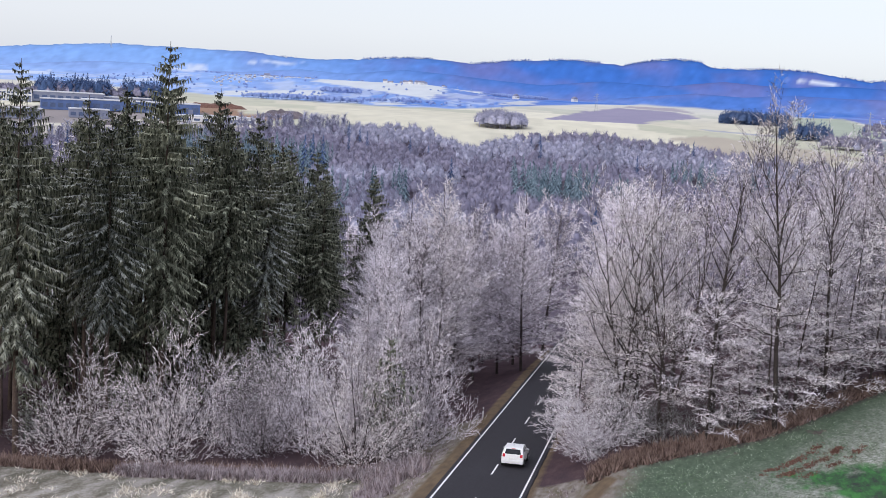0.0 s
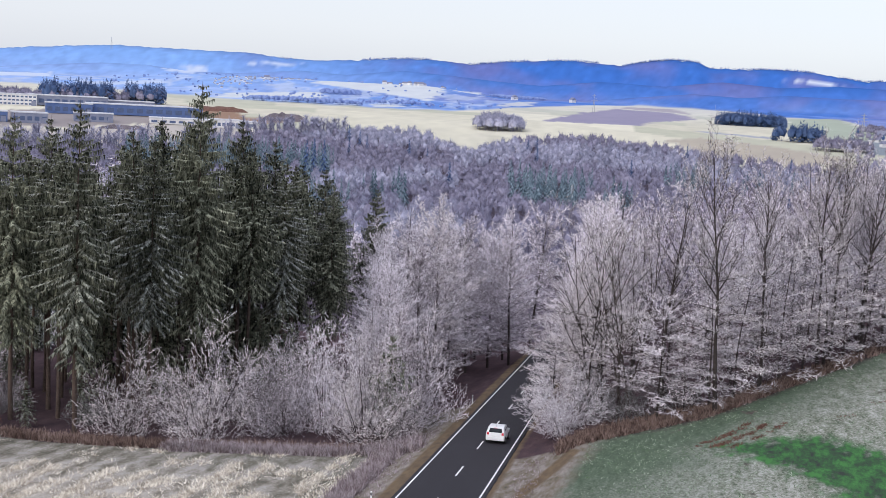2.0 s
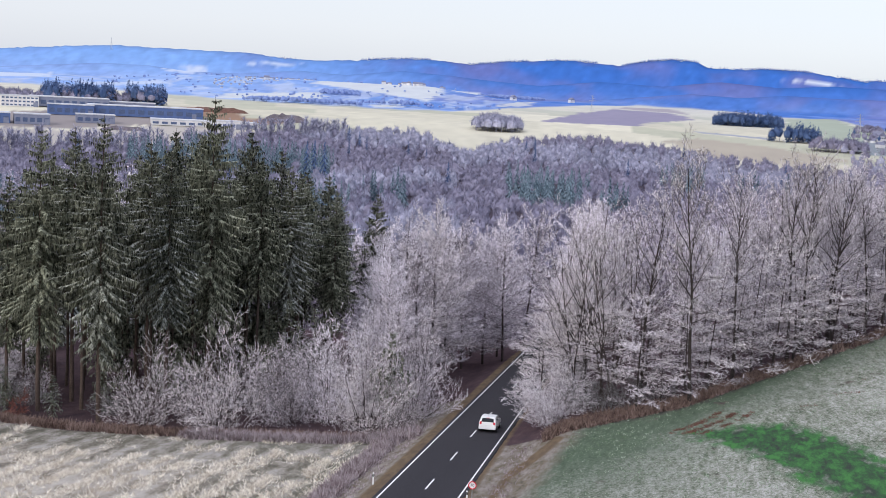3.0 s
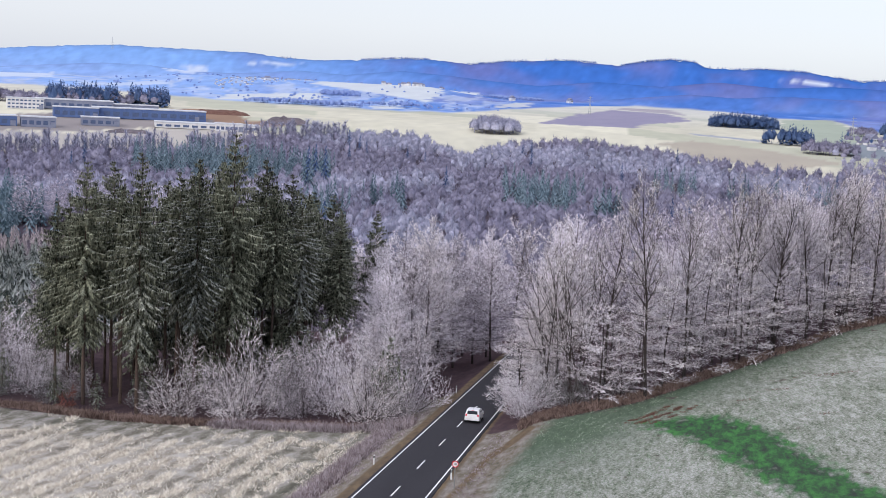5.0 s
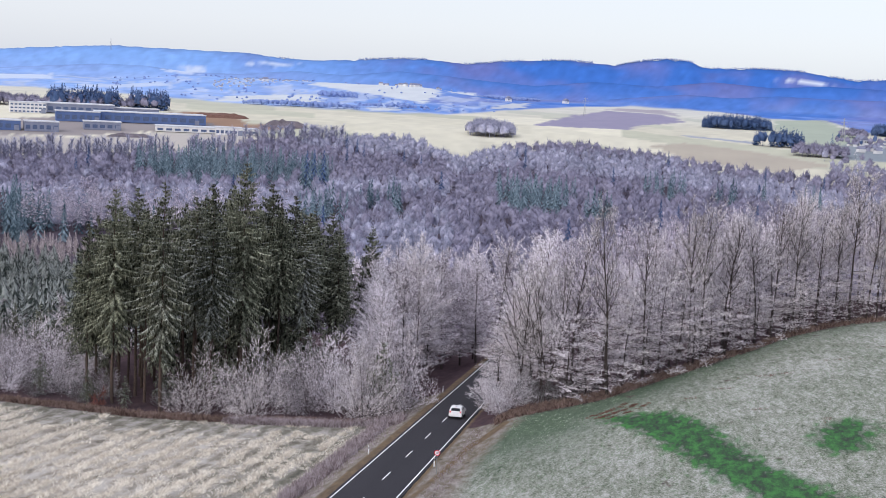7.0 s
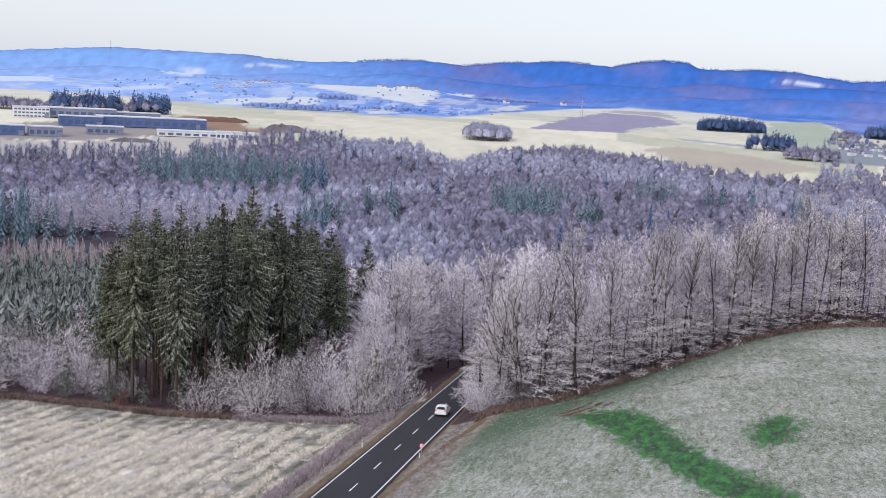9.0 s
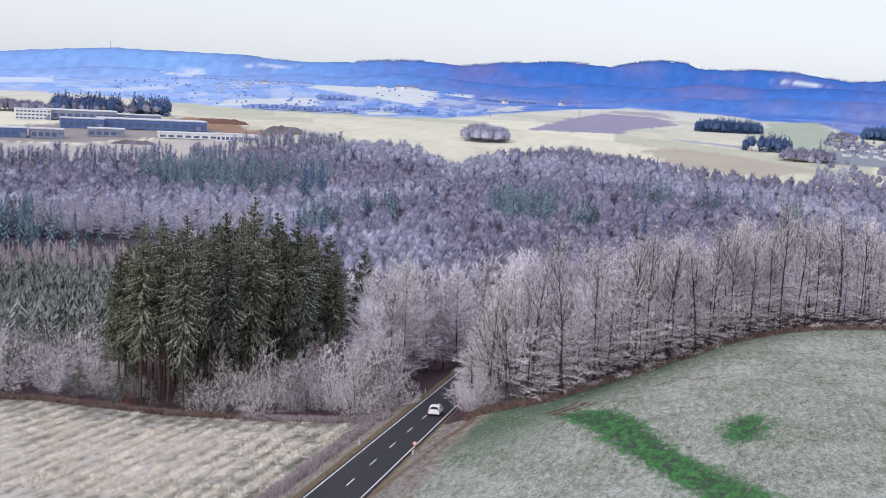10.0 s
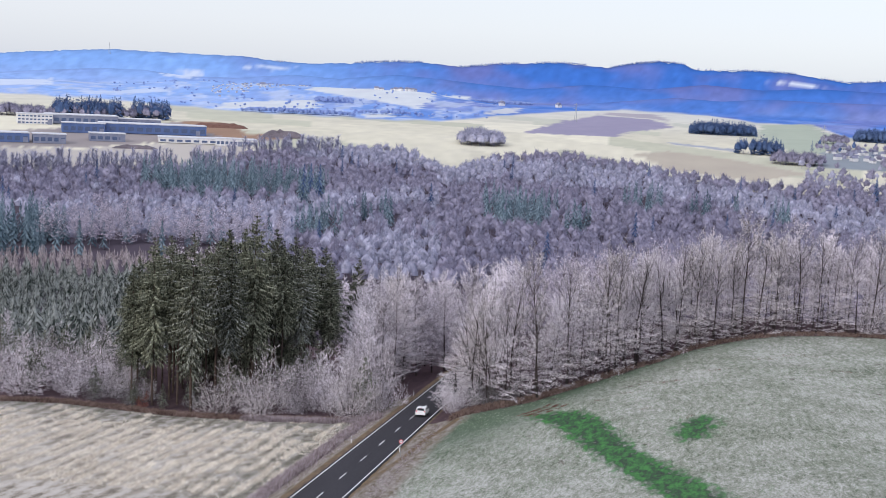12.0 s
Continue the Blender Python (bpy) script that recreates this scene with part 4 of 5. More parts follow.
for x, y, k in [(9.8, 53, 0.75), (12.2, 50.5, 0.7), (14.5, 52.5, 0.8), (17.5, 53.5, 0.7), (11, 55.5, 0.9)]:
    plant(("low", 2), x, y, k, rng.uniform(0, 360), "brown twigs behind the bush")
x = 15.5
while x < 120:
    y = edge_right(x) + rng.uniform(0.6, 2.0)
    plant(("under", rng.randrange(3)), x, y, rng.uniform(0.6, 1.3), rng.uniform(0, 360), "young beeches along the meadow", 1.15)
    plant(("beech", rng.randrange(4)), x - 1.5 + rng.uniform(-1, 1), y + rng.uniform(3.5, 6.5), rng.uniform(0.78, 1.06), rng.uniform(0, 360), "beeches behind the meadow edge", 0.85)
    x += 2.3 if x < 55 else 3.6
# left of the spruces: frosted young growth in front of a plantation
for x, y, h, k in [(-67.8, 46.3, 10.5, 1), (-61.1, 50.0, 6.5, 1), (-53.9, 53.2, 8.0, 2), (-48.8, 54.7, 5, 2), (-76.8, 47.3, 9, 0), (-84.8, 47.3, 9, 1), (-92.8, 46.3, 8, 2), (-64, 56, 9, 2), (-71.5, 55, 10, 1), (-59, 60, 12, 1), (-80, 57, 10, 2), (-88, 58, 11, 0), (-66, 65, 11, 1), (-75, 67, 12, 2), (-95, 60, 11, 1), (-60.5, 69, 10, 0), (81, 107, 7.5, 1), (86, 108, 6.5, 2)]:
    plant(("shrub", k), x, y, h / 8.5, rng.uniform(0, 360), "young frosted growth")
y = 52.0
while y < 104:
    x = -58.0 - 0.25 * max(0, y - 60)
    while x > -62 - (y + 150) * 0.34 - 6:
        px, py = x + rng.uniform(-2.6, 2.6), y + rng.uniform(-2.6, 2.6)
        if py > edge_left(px) + 6:
            v = rng.random() - (0.38 if y > 66 else 0)
            key, size = ((("low", rng.randrange(2)), rng.uniform(0.9, 1.5)) if v > 0.42 else (("beech", rng.randrange(4)), rng.uniform(0.42, 0.6)) if v > 0.34 else (("young", rng.randrange(2)), rng.uniform(0.55, 1.0)))
            plant(key, px, py, size, rng.uniform(0, 360), "young frosted growth")
        x -= 6.4
    y += 6.2
stock(("russet", 0), "beech_sapling", shrub(68, 3.2, 1.3, 110, 0.08, 0.1, 4), RUSSET, BARK, "small beech sapling with withered russet leaves", "shrub")
plant(("russet", 0), -46.5, 46.0, 1.0, 0)


# ---- woods too deep to pick trees apart ----
nr = np.random.RandomState(8)


def crown_template(tall, wide, twigs, leaf):
    """A lumpy rounded crown bristling with rising twigs, on a stem. Returns places and indices."""
    verts, tris = [], []
    seed = nr.rand() * 90
    rows, cols = 3, 6
    for i in range(rows):
        for k in range(cols):
            el, az = -0.6 + 1.75 * i / (rows - 1), 6.283 * (k + 0.5 * (i % 2)) / cols
            v = Vector((math.cos(el) * math.cos(az), math.cos(el) * math.sin(az), math.sin(el)))
            r = 0.70 + 0.45 * noise.noise(v * 1.9 + Vector((seed, 0, 0))) + nr.uniform(-0.08, 0.08)
            verts.append((v.x * wide * r, v.y * wide * r, tall * 0.50 + v.z * tall * 0.42 * r))
    for i in range(rows - 1):
        for k in range(cols):
            a, b, c, d = i * cols + k, i * cols + (k + 1) % cols, (i + 1) * cols + (k + 1) % cols, (i + 1) * cols + k
            tris += [(a, b, c), (a, c, d)] if i % 2 else [(a, b, d), (b, c, d)]
    top = len(verts)
    verts.append((0, 0, tall * 0.84))
    tris += [((rows - 1) * cols + k, (rows - 1) * cols + (k + 1) % cols, top) for k in range(cols)]
    hull = np.array(verts)
    for j in range(twigs):
        root = cols + j % (len(hull) - cols)
        c = hull[root]
        v = c - (0, 0, tall * 0.42)
        v = v / np.linalg.norm(v) * 0.8 + nr.normal(size=3) * 0.55 + (0, 0, 0.75)
        s = nr.normal(size=3)
        s *= leaf * 0.42 / np.linalg.norm(s)
        n = len(verts)
        verts += [tuple(c + s), tuple(c + s * 0.5 + v / np.linalg.norm(v) * leaf * nr.uniform(1.8, 4.0))]
        tris.append((root, n, n + 1))
    for s in ((0.2, 0), (0, 0.2)):
        n = len(verts)
        verts += [(-s[0], -s[1], -1), (s[0], s[1], -1), (0, 0, tall * 0.7)]
        tris.append((n, n + 1, n + 2))
    return np.array(verts, float), np.array(tris)


def loose(tris):
    tris = np.array(tris, float)
    return tris.reshape(-1, 3), np.arange(len(tris) * 3).reshape(-1, 3)


def cone_template(tall, wide, count, leaf=0.55):
    tris = []
    for i in range(count):
        u = ((i + nr.rand()) / count) ** 1.25
        a = i * 2.4
        r = wide * (1 - u) ** 0.85 * nr.uniform(0.75, 1.15) + 0.12
        o, s = np.array((math.cos(a), math.sin(a), 0)), np.array((-math.sin(a), math.cos(a), 0)) * (leaf * (0.5 + 0.6 * (1 - u)))
        top = np.array((0, 0, tall * (0.14 + 0.86 * u)))
        end = top + o * r - (0, 0, r * 0.45 + 0.5)
        tris.append((top + (0, 0, 0.5), end - s, end + s))
    tris.append(((-0.2, 0, -1), (0.2, 0, -1), (0, 0, tall * 0.4)))
    return loose(tris)


def bare_template(tall, count=54):
    tris = [((-0.16, 0, -1), (0.16, 0, -1), (0, 0, tall)), ((0, -0.16, -1), (0, 0.16, -1), (0, 0, tall))]
    for i in range(count):
        z, a = tall * nr.uniform(0.25, 0.85), i * 2.4
        d = np.array((math.cos(a) * 0.75, math.sin(a) * 0.75, 1)) * tall * 0.2 * nr.uniform(0.6, 1.2)
        s = np.array((-math.sin(a), math.cos(a), 0)) * 0.16
        c = np.array((0, 0, z))
        tris.append((c - s, c + s, c + d))
    return loose(tris)


TEMPLATES = {
    "broad": [crown_template(12.5, 4.6, 52, 1.0) for _ in range(6)],
    "brown": [crown_template(12, 4.4, 52, 1.0) for _ in range(6)],
    "hazy": [crown_template(9, 4.0, 6, 1.0) for _ in range(4)],
    "ridge": [cone_template(17, 4.2, 7, 2.2) for _ in range(4)],
    "strip": [cone_template(6, 1.5, 30, 0.26) for _ in range(4)],
    "conifer": [cone_template(17, 2.9, 52) for _ in range(4)],
    "dark": [cone_template(20, 3.6, 60, 0.7) for _ in range(4)],
    "grove": [cone_template(19, 4.2, 24, 1.3) for _ in range(3)] + [crown_template(16, 4.0, 26, 1.3) for _ in range(3)],
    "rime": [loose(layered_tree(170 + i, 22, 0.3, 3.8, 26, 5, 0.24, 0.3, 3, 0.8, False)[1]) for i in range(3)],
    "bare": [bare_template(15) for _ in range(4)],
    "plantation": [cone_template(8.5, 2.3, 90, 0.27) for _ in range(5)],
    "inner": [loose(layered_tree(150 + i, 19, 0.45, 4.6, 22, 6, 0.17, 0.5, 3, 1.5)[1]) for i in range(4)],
}
gathered = {key: [] for key in TEMPLATES}


def scatter(kind, x, y, size, wide=1.0):
    t = TEMPLATES[kind][nr.randint(len(TEMPLATES[kind]))]
    a = nr.rand() * 6.28
    c, s = math.cos(a) * size * wide, math.sin(a) * size * wide
    gathered[kind].append((t[0] @ np.array(((c, -s, 0), (s, c, 0), (0, 0, size))).T + (x, y, lift(x, y)), t[1]))


# the depth of the near wood: whole trees in front, joined crowns behind
y = 66.0
while y < 235:
    x = -34.0 if y > 122 else 9.0
    while x < 140:
        px, py = x + rng.uniform(-2.2, 2.2), y + rng.uniform(-2.2, 2.2)
        x += 5.8
        behind = py - edge_right(max(px, 7)) if px > 0 else py - 112
        if abs(px) < 8 or behind < 9 or math.hypot(px - 35, py + 150) > 375 or abs(math.degrees(math.atan2(px - 35, py + 150)) + 9.4) > 22:
            continue
        if behind < 24:
            plant(("inner", rng.randrange(3)), px, py, rng.uniform(0.88, 1.14), rng.uniform(0, 360), "trees inside the wood")
        else:
            scatter("inner", px, py, rng.uniform(0.85, 1.12))
    y += 5.8
# plantation and larch belt on the slope left of the wood
d = 236.0
while d < 655:
    n = int(d * radians(17) / (5.6 + d * 0.0016))
    for i in range(n):
        az, r = -34 + 17 * (i + nr.uniform(-0.45, 0.45)) / n, d + nr.uniform(-2, 2)
        x, y = polar(az, r)
        if y > 97 and x < -58 - 0.12 * (y - 90):
            if d < 598:
                if r < 300 or noise.noise((x * 0.03, y * 0.03, 9.0)) > -0.3:
                    scatter("plantation", x, y, nr.uniform(0.5, 1.3), nr.uniform(1.1, 1.7))
            else:
                scatter("strip", x, y, nr.uniform(0.7, 1.2))
                scatter("strip", x + nr.uniform(-2, 2), y + nr.uniform(-2, 2), nr.uniform(0.7, 1.2))
    d += 5.2
# the valley sides
CONIFERS = [(-19.0, 925, 3.9, 80), (-15.3, 905, 0.9, 60), (-27.8, 705, 2.0, 48), (-12.2, 798, 1.2, 26), (-14.8, 735, 1.0, 40), (-5.9, 835, 1.7, 62), (-3.2, 800, 0.7, 22), (-0.4, 915, 0.9, 28), (2.1, 890, 0.5, 20), (5.6, 880, 0.6, 24), (-0.9, 985, 0.3, 14), (3.6, 905, 0.3, 12)]
PALE_A, PALE_D = [-9.5, -8, -5, -2.7, -0.2, 2.3, 4.7, 7.2, 12], [1030, 1075, 1105, 1070, 1030, 990, 950, 905, 870]
d = 385.0
while d < 1240:
    step = 6.8 + d * 0.0022
    n = int(d * radians(47) / step)
    for i in range(n):
        az = -33.5 + 47 * (i + nr.uniform(-0.7, 0.7)) / n
        r = d + nr.uniform(-0.8, 0.8) * step
        edge = float(np.interp(az, WOOD_A, WOOD_D)) - 45 * sm(-13.5, -15, az)
        if r > edge + 8 * noise.noise((az * 3, 0, 6.0)) or r < (690 if az < -18.5 else 590):
            continue
        x, y = polar(az, r)
        con = any(((az - a) / w) ** 2 + ((r - c) / h) ** 2 < 1 + 0.8 * noise.noise((x * 0.02, y * 0.02, 3.0)) for a, c, w, h in CONIFERS)
        clump = noise.noise((x * 0.008, y * 0.012, 21.0))
        if az > -9.5:
            pale = 1.0 - abs(r - float(np.interp(az, PALE_A, PALE_D))) / 62 + 0.9 * clump + 0.1
        elif az > -16:
            pale = 1.5 * clump - 0.05 + 0.5 * sm(1080, 1180, r)
        else:
            pale = 0.35 - 0.75 * sm(790, 850, r) + 0.8 * clump
        kind = "conifer" if con and nr.rand() < 0.93 else "broad" if pale + nr.uniform(-0.3, 0.3) > 0 else "brown"
        if nr.rand() < 0.010:
            kind = "dark"
        scatter(kind, x, y, nr.uniform(0.66, 1.08) + (0.2 if kind == "conifer" else 0), nr.uniform(0.9, 1.2))
    d += step * 0.95
for az, r in [(-15.3, 880), (-15.6, 872), (-14.9, 876)]:
    scatter("dark", *polar(az, r), 1.35)
for i in range(260):
    az, r = nr.uniform(-33, -16.5), nr.uniform(648, 705)
    frosty = sm(-27.2, -25.5, az)
    scatter("rime" if nr.rand() < 0.04 + 0.5 * frosty else "inner" if nr.rand() < 0.7 * frosty else "conifer", *polar(az, r), nr.uniform(0.85, 1.3))
# single trees about the village
for i in range(420):
    az, r = nr.uniform(-24, -7), nr.uniform(1990, 3350)
    if noise.noise((az * 0.9, r * 0.005, 61.0)) < -0.05:
        scatter("hazy", *polar(az, r), nr.uniform(0.4, 0.8), 1.4)
# spruces that stand against the sky on the far crests
for az0, az1, n in [(-17.2, -16.4, 10), (-13.6, -10.6, 90), (-9.0, -6.3, 70), (-5.6, -3.4, 60), (-2.4, 0.9, 130), (1.2, 2.8, 18), (2.8, 5.6, 80), (6.6, 9.6, 60)]:
    for i in range(n * 2):
        scatter("ridge", *polar(nr.uniform(az0, az1), nr.uniform(4650, 4720)), nr.uniform(0.25, 0.5), 2.6)
# a row of bare trees below the works, and groves on the plateau
for i in range(420):
    az = nr.uniform(-33, -14.0)
    if noise.noise((az * 1.7, 0.0, 71.0)) > -0.28:
        scatter("bare", *polar(az, float(np.interp(az, WOOD_A, WOOD_D)) + nr.uniform(-60, 12)), nr.uniform(0.7, 1.2), 1.7)
for i in range(330):
    az, r = nr.uniform(6.2, 12), nr.uniform(1080, 1760)
    if r < 1240 or noise.noise((az * 1.5, r * 0.008, 77.0)) > 0.08:
        scatter("brown" if nr.rand() < 0.7 else "broad" if r < 1400 else "grove", *polar(az, r), nr.uniform(0.5, 0.95), 1.1)
for az0, az1, d0, d1, kind in [(-26.4, -23.6, 1490, 1540, "tallwood"), (-23.2, -21.6, 1520, 1560, "tallwood"), (-23.9, -23.0, 1500, 1530, "brown"), (-33, -26.2, 1490, 1545, "brown"), (-8.8, -6.8, 1325, 1390, "broad"), (1.3, 4.15, 1880, 1970, "grove"),
                               (3.35, 5.4, 1390, 1420, "grove"), (4.9, 7.2, 1300, 1335, "brown"), (8.2, 11.5, 1900, 2000, "grove"), (6.9, 8.0, 1780, 1830, "brown"), (-15.3, -13.6, 2430, 2560, "hazy"), (-8.0, -5.6, 3050, 3200, "hazy"),
                               (-13.4, -10.4, 2020, 2050, "hazy"), (-18.5, -13.5, 1900, 1930, "hazy")]:
    for i in range(int((az1 - az0) * radians(1) * d0 * (d1 - d0) / (24 if d0 < 2000 else 70))):
        u, w = nr.rand(), nr.rand()
        dome = 0.5 + 0.5 * math.sqrt(max(0, 1 - (2 * u - 1) ** 4)) * (0.8 + 0.2 * noise.noise((az0 + u * 9, w, 2.0)))
        at = polar(az0 + (az1 - az0) * u, d0 + (d1 - d0) * (w - 0.5) * dome + (d1 - d0) * 0.5)
        if kind == "tallwood":
            scatter("grove" if nr.rand() < 0.7 else "brown", *at, nr.uniform(0.95, 1.4), 1.1)
        else:
            scatter(kind, *at, nr.uniform(0.75, 1.15) * dome * (1.3 if kind == "broad" else 1.1), 1.15)
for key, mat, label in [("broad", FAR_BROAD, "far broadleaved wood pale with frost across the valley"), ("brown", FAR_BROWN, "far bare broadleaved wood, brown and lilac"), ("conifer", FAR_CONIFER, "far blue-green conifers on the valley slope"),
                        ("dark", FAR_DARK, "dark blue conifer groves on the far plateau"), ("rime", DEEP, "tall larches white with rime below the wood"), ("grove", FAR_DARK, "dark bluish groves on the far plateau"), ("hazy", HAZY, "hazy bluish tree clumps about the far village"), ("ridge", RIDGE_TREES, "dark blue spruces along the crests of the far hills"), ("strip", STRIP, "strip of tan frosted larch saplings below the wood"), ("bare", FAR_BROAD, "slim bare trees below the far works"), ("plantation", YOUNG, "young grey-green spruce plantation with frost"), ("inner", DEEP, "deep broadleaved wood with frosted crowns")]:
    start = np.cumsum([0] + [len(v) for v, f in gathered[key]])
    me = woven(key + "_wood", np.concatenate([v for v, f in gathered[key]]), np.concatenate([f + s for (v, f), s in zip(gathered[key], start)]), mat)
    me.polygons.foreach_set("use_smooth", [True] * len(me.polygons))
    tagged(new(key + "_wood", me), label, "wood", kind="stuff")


# ---- weeds, straw and torn earth ----
def tufts(name, spots, mat, label, height, blades=6, spread=0.3, splay=0.35):
    out = []
    for x, y, k in spots:
        z = lift(x, y)
        for b in range(blades):
            a, r = nr.rand() * 6.28, spread * nr.rand()
            p = np.array((x + r * math.cos(a), y + r * math.sin(a), z - 0.03))
            t = p + np.array((nr.normal() * splay, nr.normal() * splay, nr.uniform(0.5, 1.1))) * height * k
            s = np.array((-math.sin(a), math.cos(a), 0)) * 0.05 * (0.6 + height)
            out.append((p - s, p + s, t))
    tagged(new(name, soup(name, np.array(out), mat)), label, "plants", kind="stuff")


spots = []
for k in range(27):
    y = -9.0
    while y < 50:
        x = -9.2 - 2.55 * k + 1.1 * noise.noise((k * 3.1, y * 0.08, 2.0)) + nr.normal() * 0.34
        y += 0.075
        if y < edge_left(x) - 0.4 and noise.noise((x * 0.25, y * 0.25, 8.0)) > -0.25 + 0.5 * sm(14, 3, edge_left(x) - y):
            spots.append((x, y + nr.normal() * 0.2, nr.uniform(0.5, 1.2)))
for i in range(9000):
    x, y = nr.uniform(-72, -9), nr.uniform(-10, 44)
    if y < edge_left(x) - 1 and noise.noise((x * 0.2, y * 0.2, 18.0)) > -0.1 + 0.4 * sm(14, 3, edge_left(x) - y):
        spots.append((x, y, nr.uniform(0.4, 0.9)))
tufts("stubble_straw", spots, STRAW, "frosted straw and dead grass on the stubble field", 0.38, 6, 0.55, 0.75)
spots = [(x + nr.normal() * 0.35, edge_left(x) + nr.uniform(0.1, 2.2), nr.uniform(0.6, 1.3)) for x in nr.uniform(-75, -9, 2600)]
spots += [(nr.uniform(9, 125), 0, 1) for _ in range(2400)] + [(nr.uniform(7.5, 34), 0, 1) for _ in range(2200)]
spots = [(x, y, k) if y else (x, edge_right(x) + nr.uniform(-1.8, 2.4), nr.uniform(0.5, 1.2)) for x, y, k in spots]
tufts("edge_weeds", spots, WEEDS_BROWN, "brown dead weeds and brambles along the wood edges", 0.75, 7, 0.4)
spots = [(x, edge_left(x) - 0.3 + nr.uniform(-0.9, 0.9), nr.uniform(0.6, 1.3)) for x in nr.uniform(-27, -9, 1500)]
spots += [(-8.0 + nr.normal() * 0.5, y, nr.uniform(0.5, 1.2)) for y in nr.uniform(-12, 52, 3200)]
spots += [(-7.6 + nr.normal() * 0.9, 50 + nr.normal() * 1.6, nr.uniform(0.8, 1.9)) for _ in range(260)]
tufts("frosted_weeds", spots, WEEDS, "pale lilac frosted weeds between stubble and verge", 0.8, 9, 0.4)
spots = []
for i in range(26000):
    x = 10 + 73 * nr.rand() ** 1.1
    y = nr.uniform(-20, edge_right(x) - 2)
    if noise.noise((x * 0.12, y * 0.12, 9.0)) + nr.normal() * 0.35 > 0.0 and max(reach_of(GREEN_STRIP, x, y), reach_of(GREEN_SPOT, x, y)) < -0.6:
        spots.append((x, y, nr.uniform(0.5, 1.2)))
tufts("meadow_grass", spots, MEADOW_GRASS, "short frosted grass tufts on the meadow", 0.14, 4, 0.4, 0.9)
spots = [(nr.choice((-1, 1)) * nr.uniform(4.7, 6.8), nr.uniform(-8, 60), nr.uniform(0.4, 1.2)) for _ in range(1300)]
spots = [p for p in spots if p[0] < 0 or p[1] < 43]
tufts("verge_grass", spots, WEEDS, "frosted tufts of dry grass on the verges", 0.22, 5, 0.3)
spots = []
for ax, ay, bx, by, n in [(18.2, 39.2, 23.4, 47.2, 200), (18.9, 39.5, 23.3, 46.8, 200), (19.7, 38.7, 24.8, 46.4, 200), (20.4, 39.0, 24.6, 46.0, 200), (21.2, 38.2, 26.1, 45.6, 200)]:
    for i in range(n):
        k = nr.rand()
        if noise.noise((k * 7, ax * 5, 1.0)) > -0.02:
            spots.append((ax + (bx - ax) * k + 0.7 * math.sin(k * 3.1) + nr.normal() * 0.16, ay + (by - ay) * k + nr.normal() * 0.12, nr.uniform(0.6, 1.2)))
for cx, cy, w, h, n in [(41, 56, 3.0, 0.7, 60), (35, 50, 2, 0.5, 26), (50, 62, 3, 0.5, 30), (44.5, 27, 0.7, 1.6, 20), (58, 70, 3, 0.6, 30), (31, 46, 1, 0.4, 16), (66, 74, 5, 1.5, 50), (70, 60, 4, 1.0, 30), (38, 36, 1.5, 0.4, 14)]:
    spots += [(cx + nr.normal() * w * 0.5, cy + nr.normal() * h * 0.5, nr.uniform(0.5, 1.0)) for _ in range(n)]
tufts("torn_earth", spots, CLODS, "brown clods and ruts torn in the meadow", 0.16, 6, 0.3)


# ---- road furniture ----
def guide_post(x, y):
    root = tagged(new("guide_post"), "white plastic roadside guide post with a black band", "guide post", "guide posts")
    part("post", (box(0.12, 0.10, 1.0, bevel=0.02), WHITE), root)
    part("black_band", (box(0.126, 0.106, 0.22, z=0.68, bevel=0.01), BLACK), root)
    part("reflector", (box(0.05, 0.01, 0.16, y=-0.056, z=0.71), STEEL), root)
    root.matrix_basis = pose(x, y, lift(x, y) - 0.03)


guide_post(3.75, 20.8)
guide_post(-4.3, 74.2)
guide_post(-4.3, 24.5)


def ring(r0, r1, depth, sides=40):
    bm = bmesh.new()
    rows = [[bm.verts.new((r * math.cos(2 * math.pi * i / sides), y, r * math.sin(2 * math.pi * i / sides))) for i in range(sides)] for r, y in ((r0, 0), (r1, 0), (r1, depth), (r0, depth))]
    for k in range(4):
        for i in range(sides):
            bm.faces.new((rows[k][i], rows[k][(i + 1) % sides], rows[(k + 1) % 4][(i + 1) % sides], rows[(k + 1) % 4][i]))
    bmesh.ops.recalc_face_normals(bm, faces=bm.faces)
    return bm


sign = tagged(new("speed_limit_sign"), "round white speed sign with red rim reading 70", "road sign")
part("pole", (rod(0.038, 0.038, 2.58, 12), STEEL), sign)
plate = part("plate", (rod(0.30, 0.30, 0.012, 40, m=Matrix.Translation((0, -0.045, 2.25)) @ Matrix.Rotation(radians(90), 4, "X")), WHITE), sign)
part("red_rim", (ring(0.235, 0.305, -0.012), RED), plate, "red rim", pose(0, -0.06, 2.25))
text = bpy.data.curves.new("digits", "FONT")
text.body, text.size, text.align_x, text.align_y, text.extrude = "70", 0.30, "CENTER", "CENTER", 0.002
digits = part("digits", text, plate, "black digits 70", pose(0, -0.062, 2.25, 90, 0, 0))
text.materials.append(BLACK)
for z in (2.08, 2.40):
    part("clamp", (box(0.11, 0.05, 0.03, y=-0.02, z=z), STEEL), sign)
sign.matrix_basis = pose(4.6, 17.3, lift(4.6, 17.3))


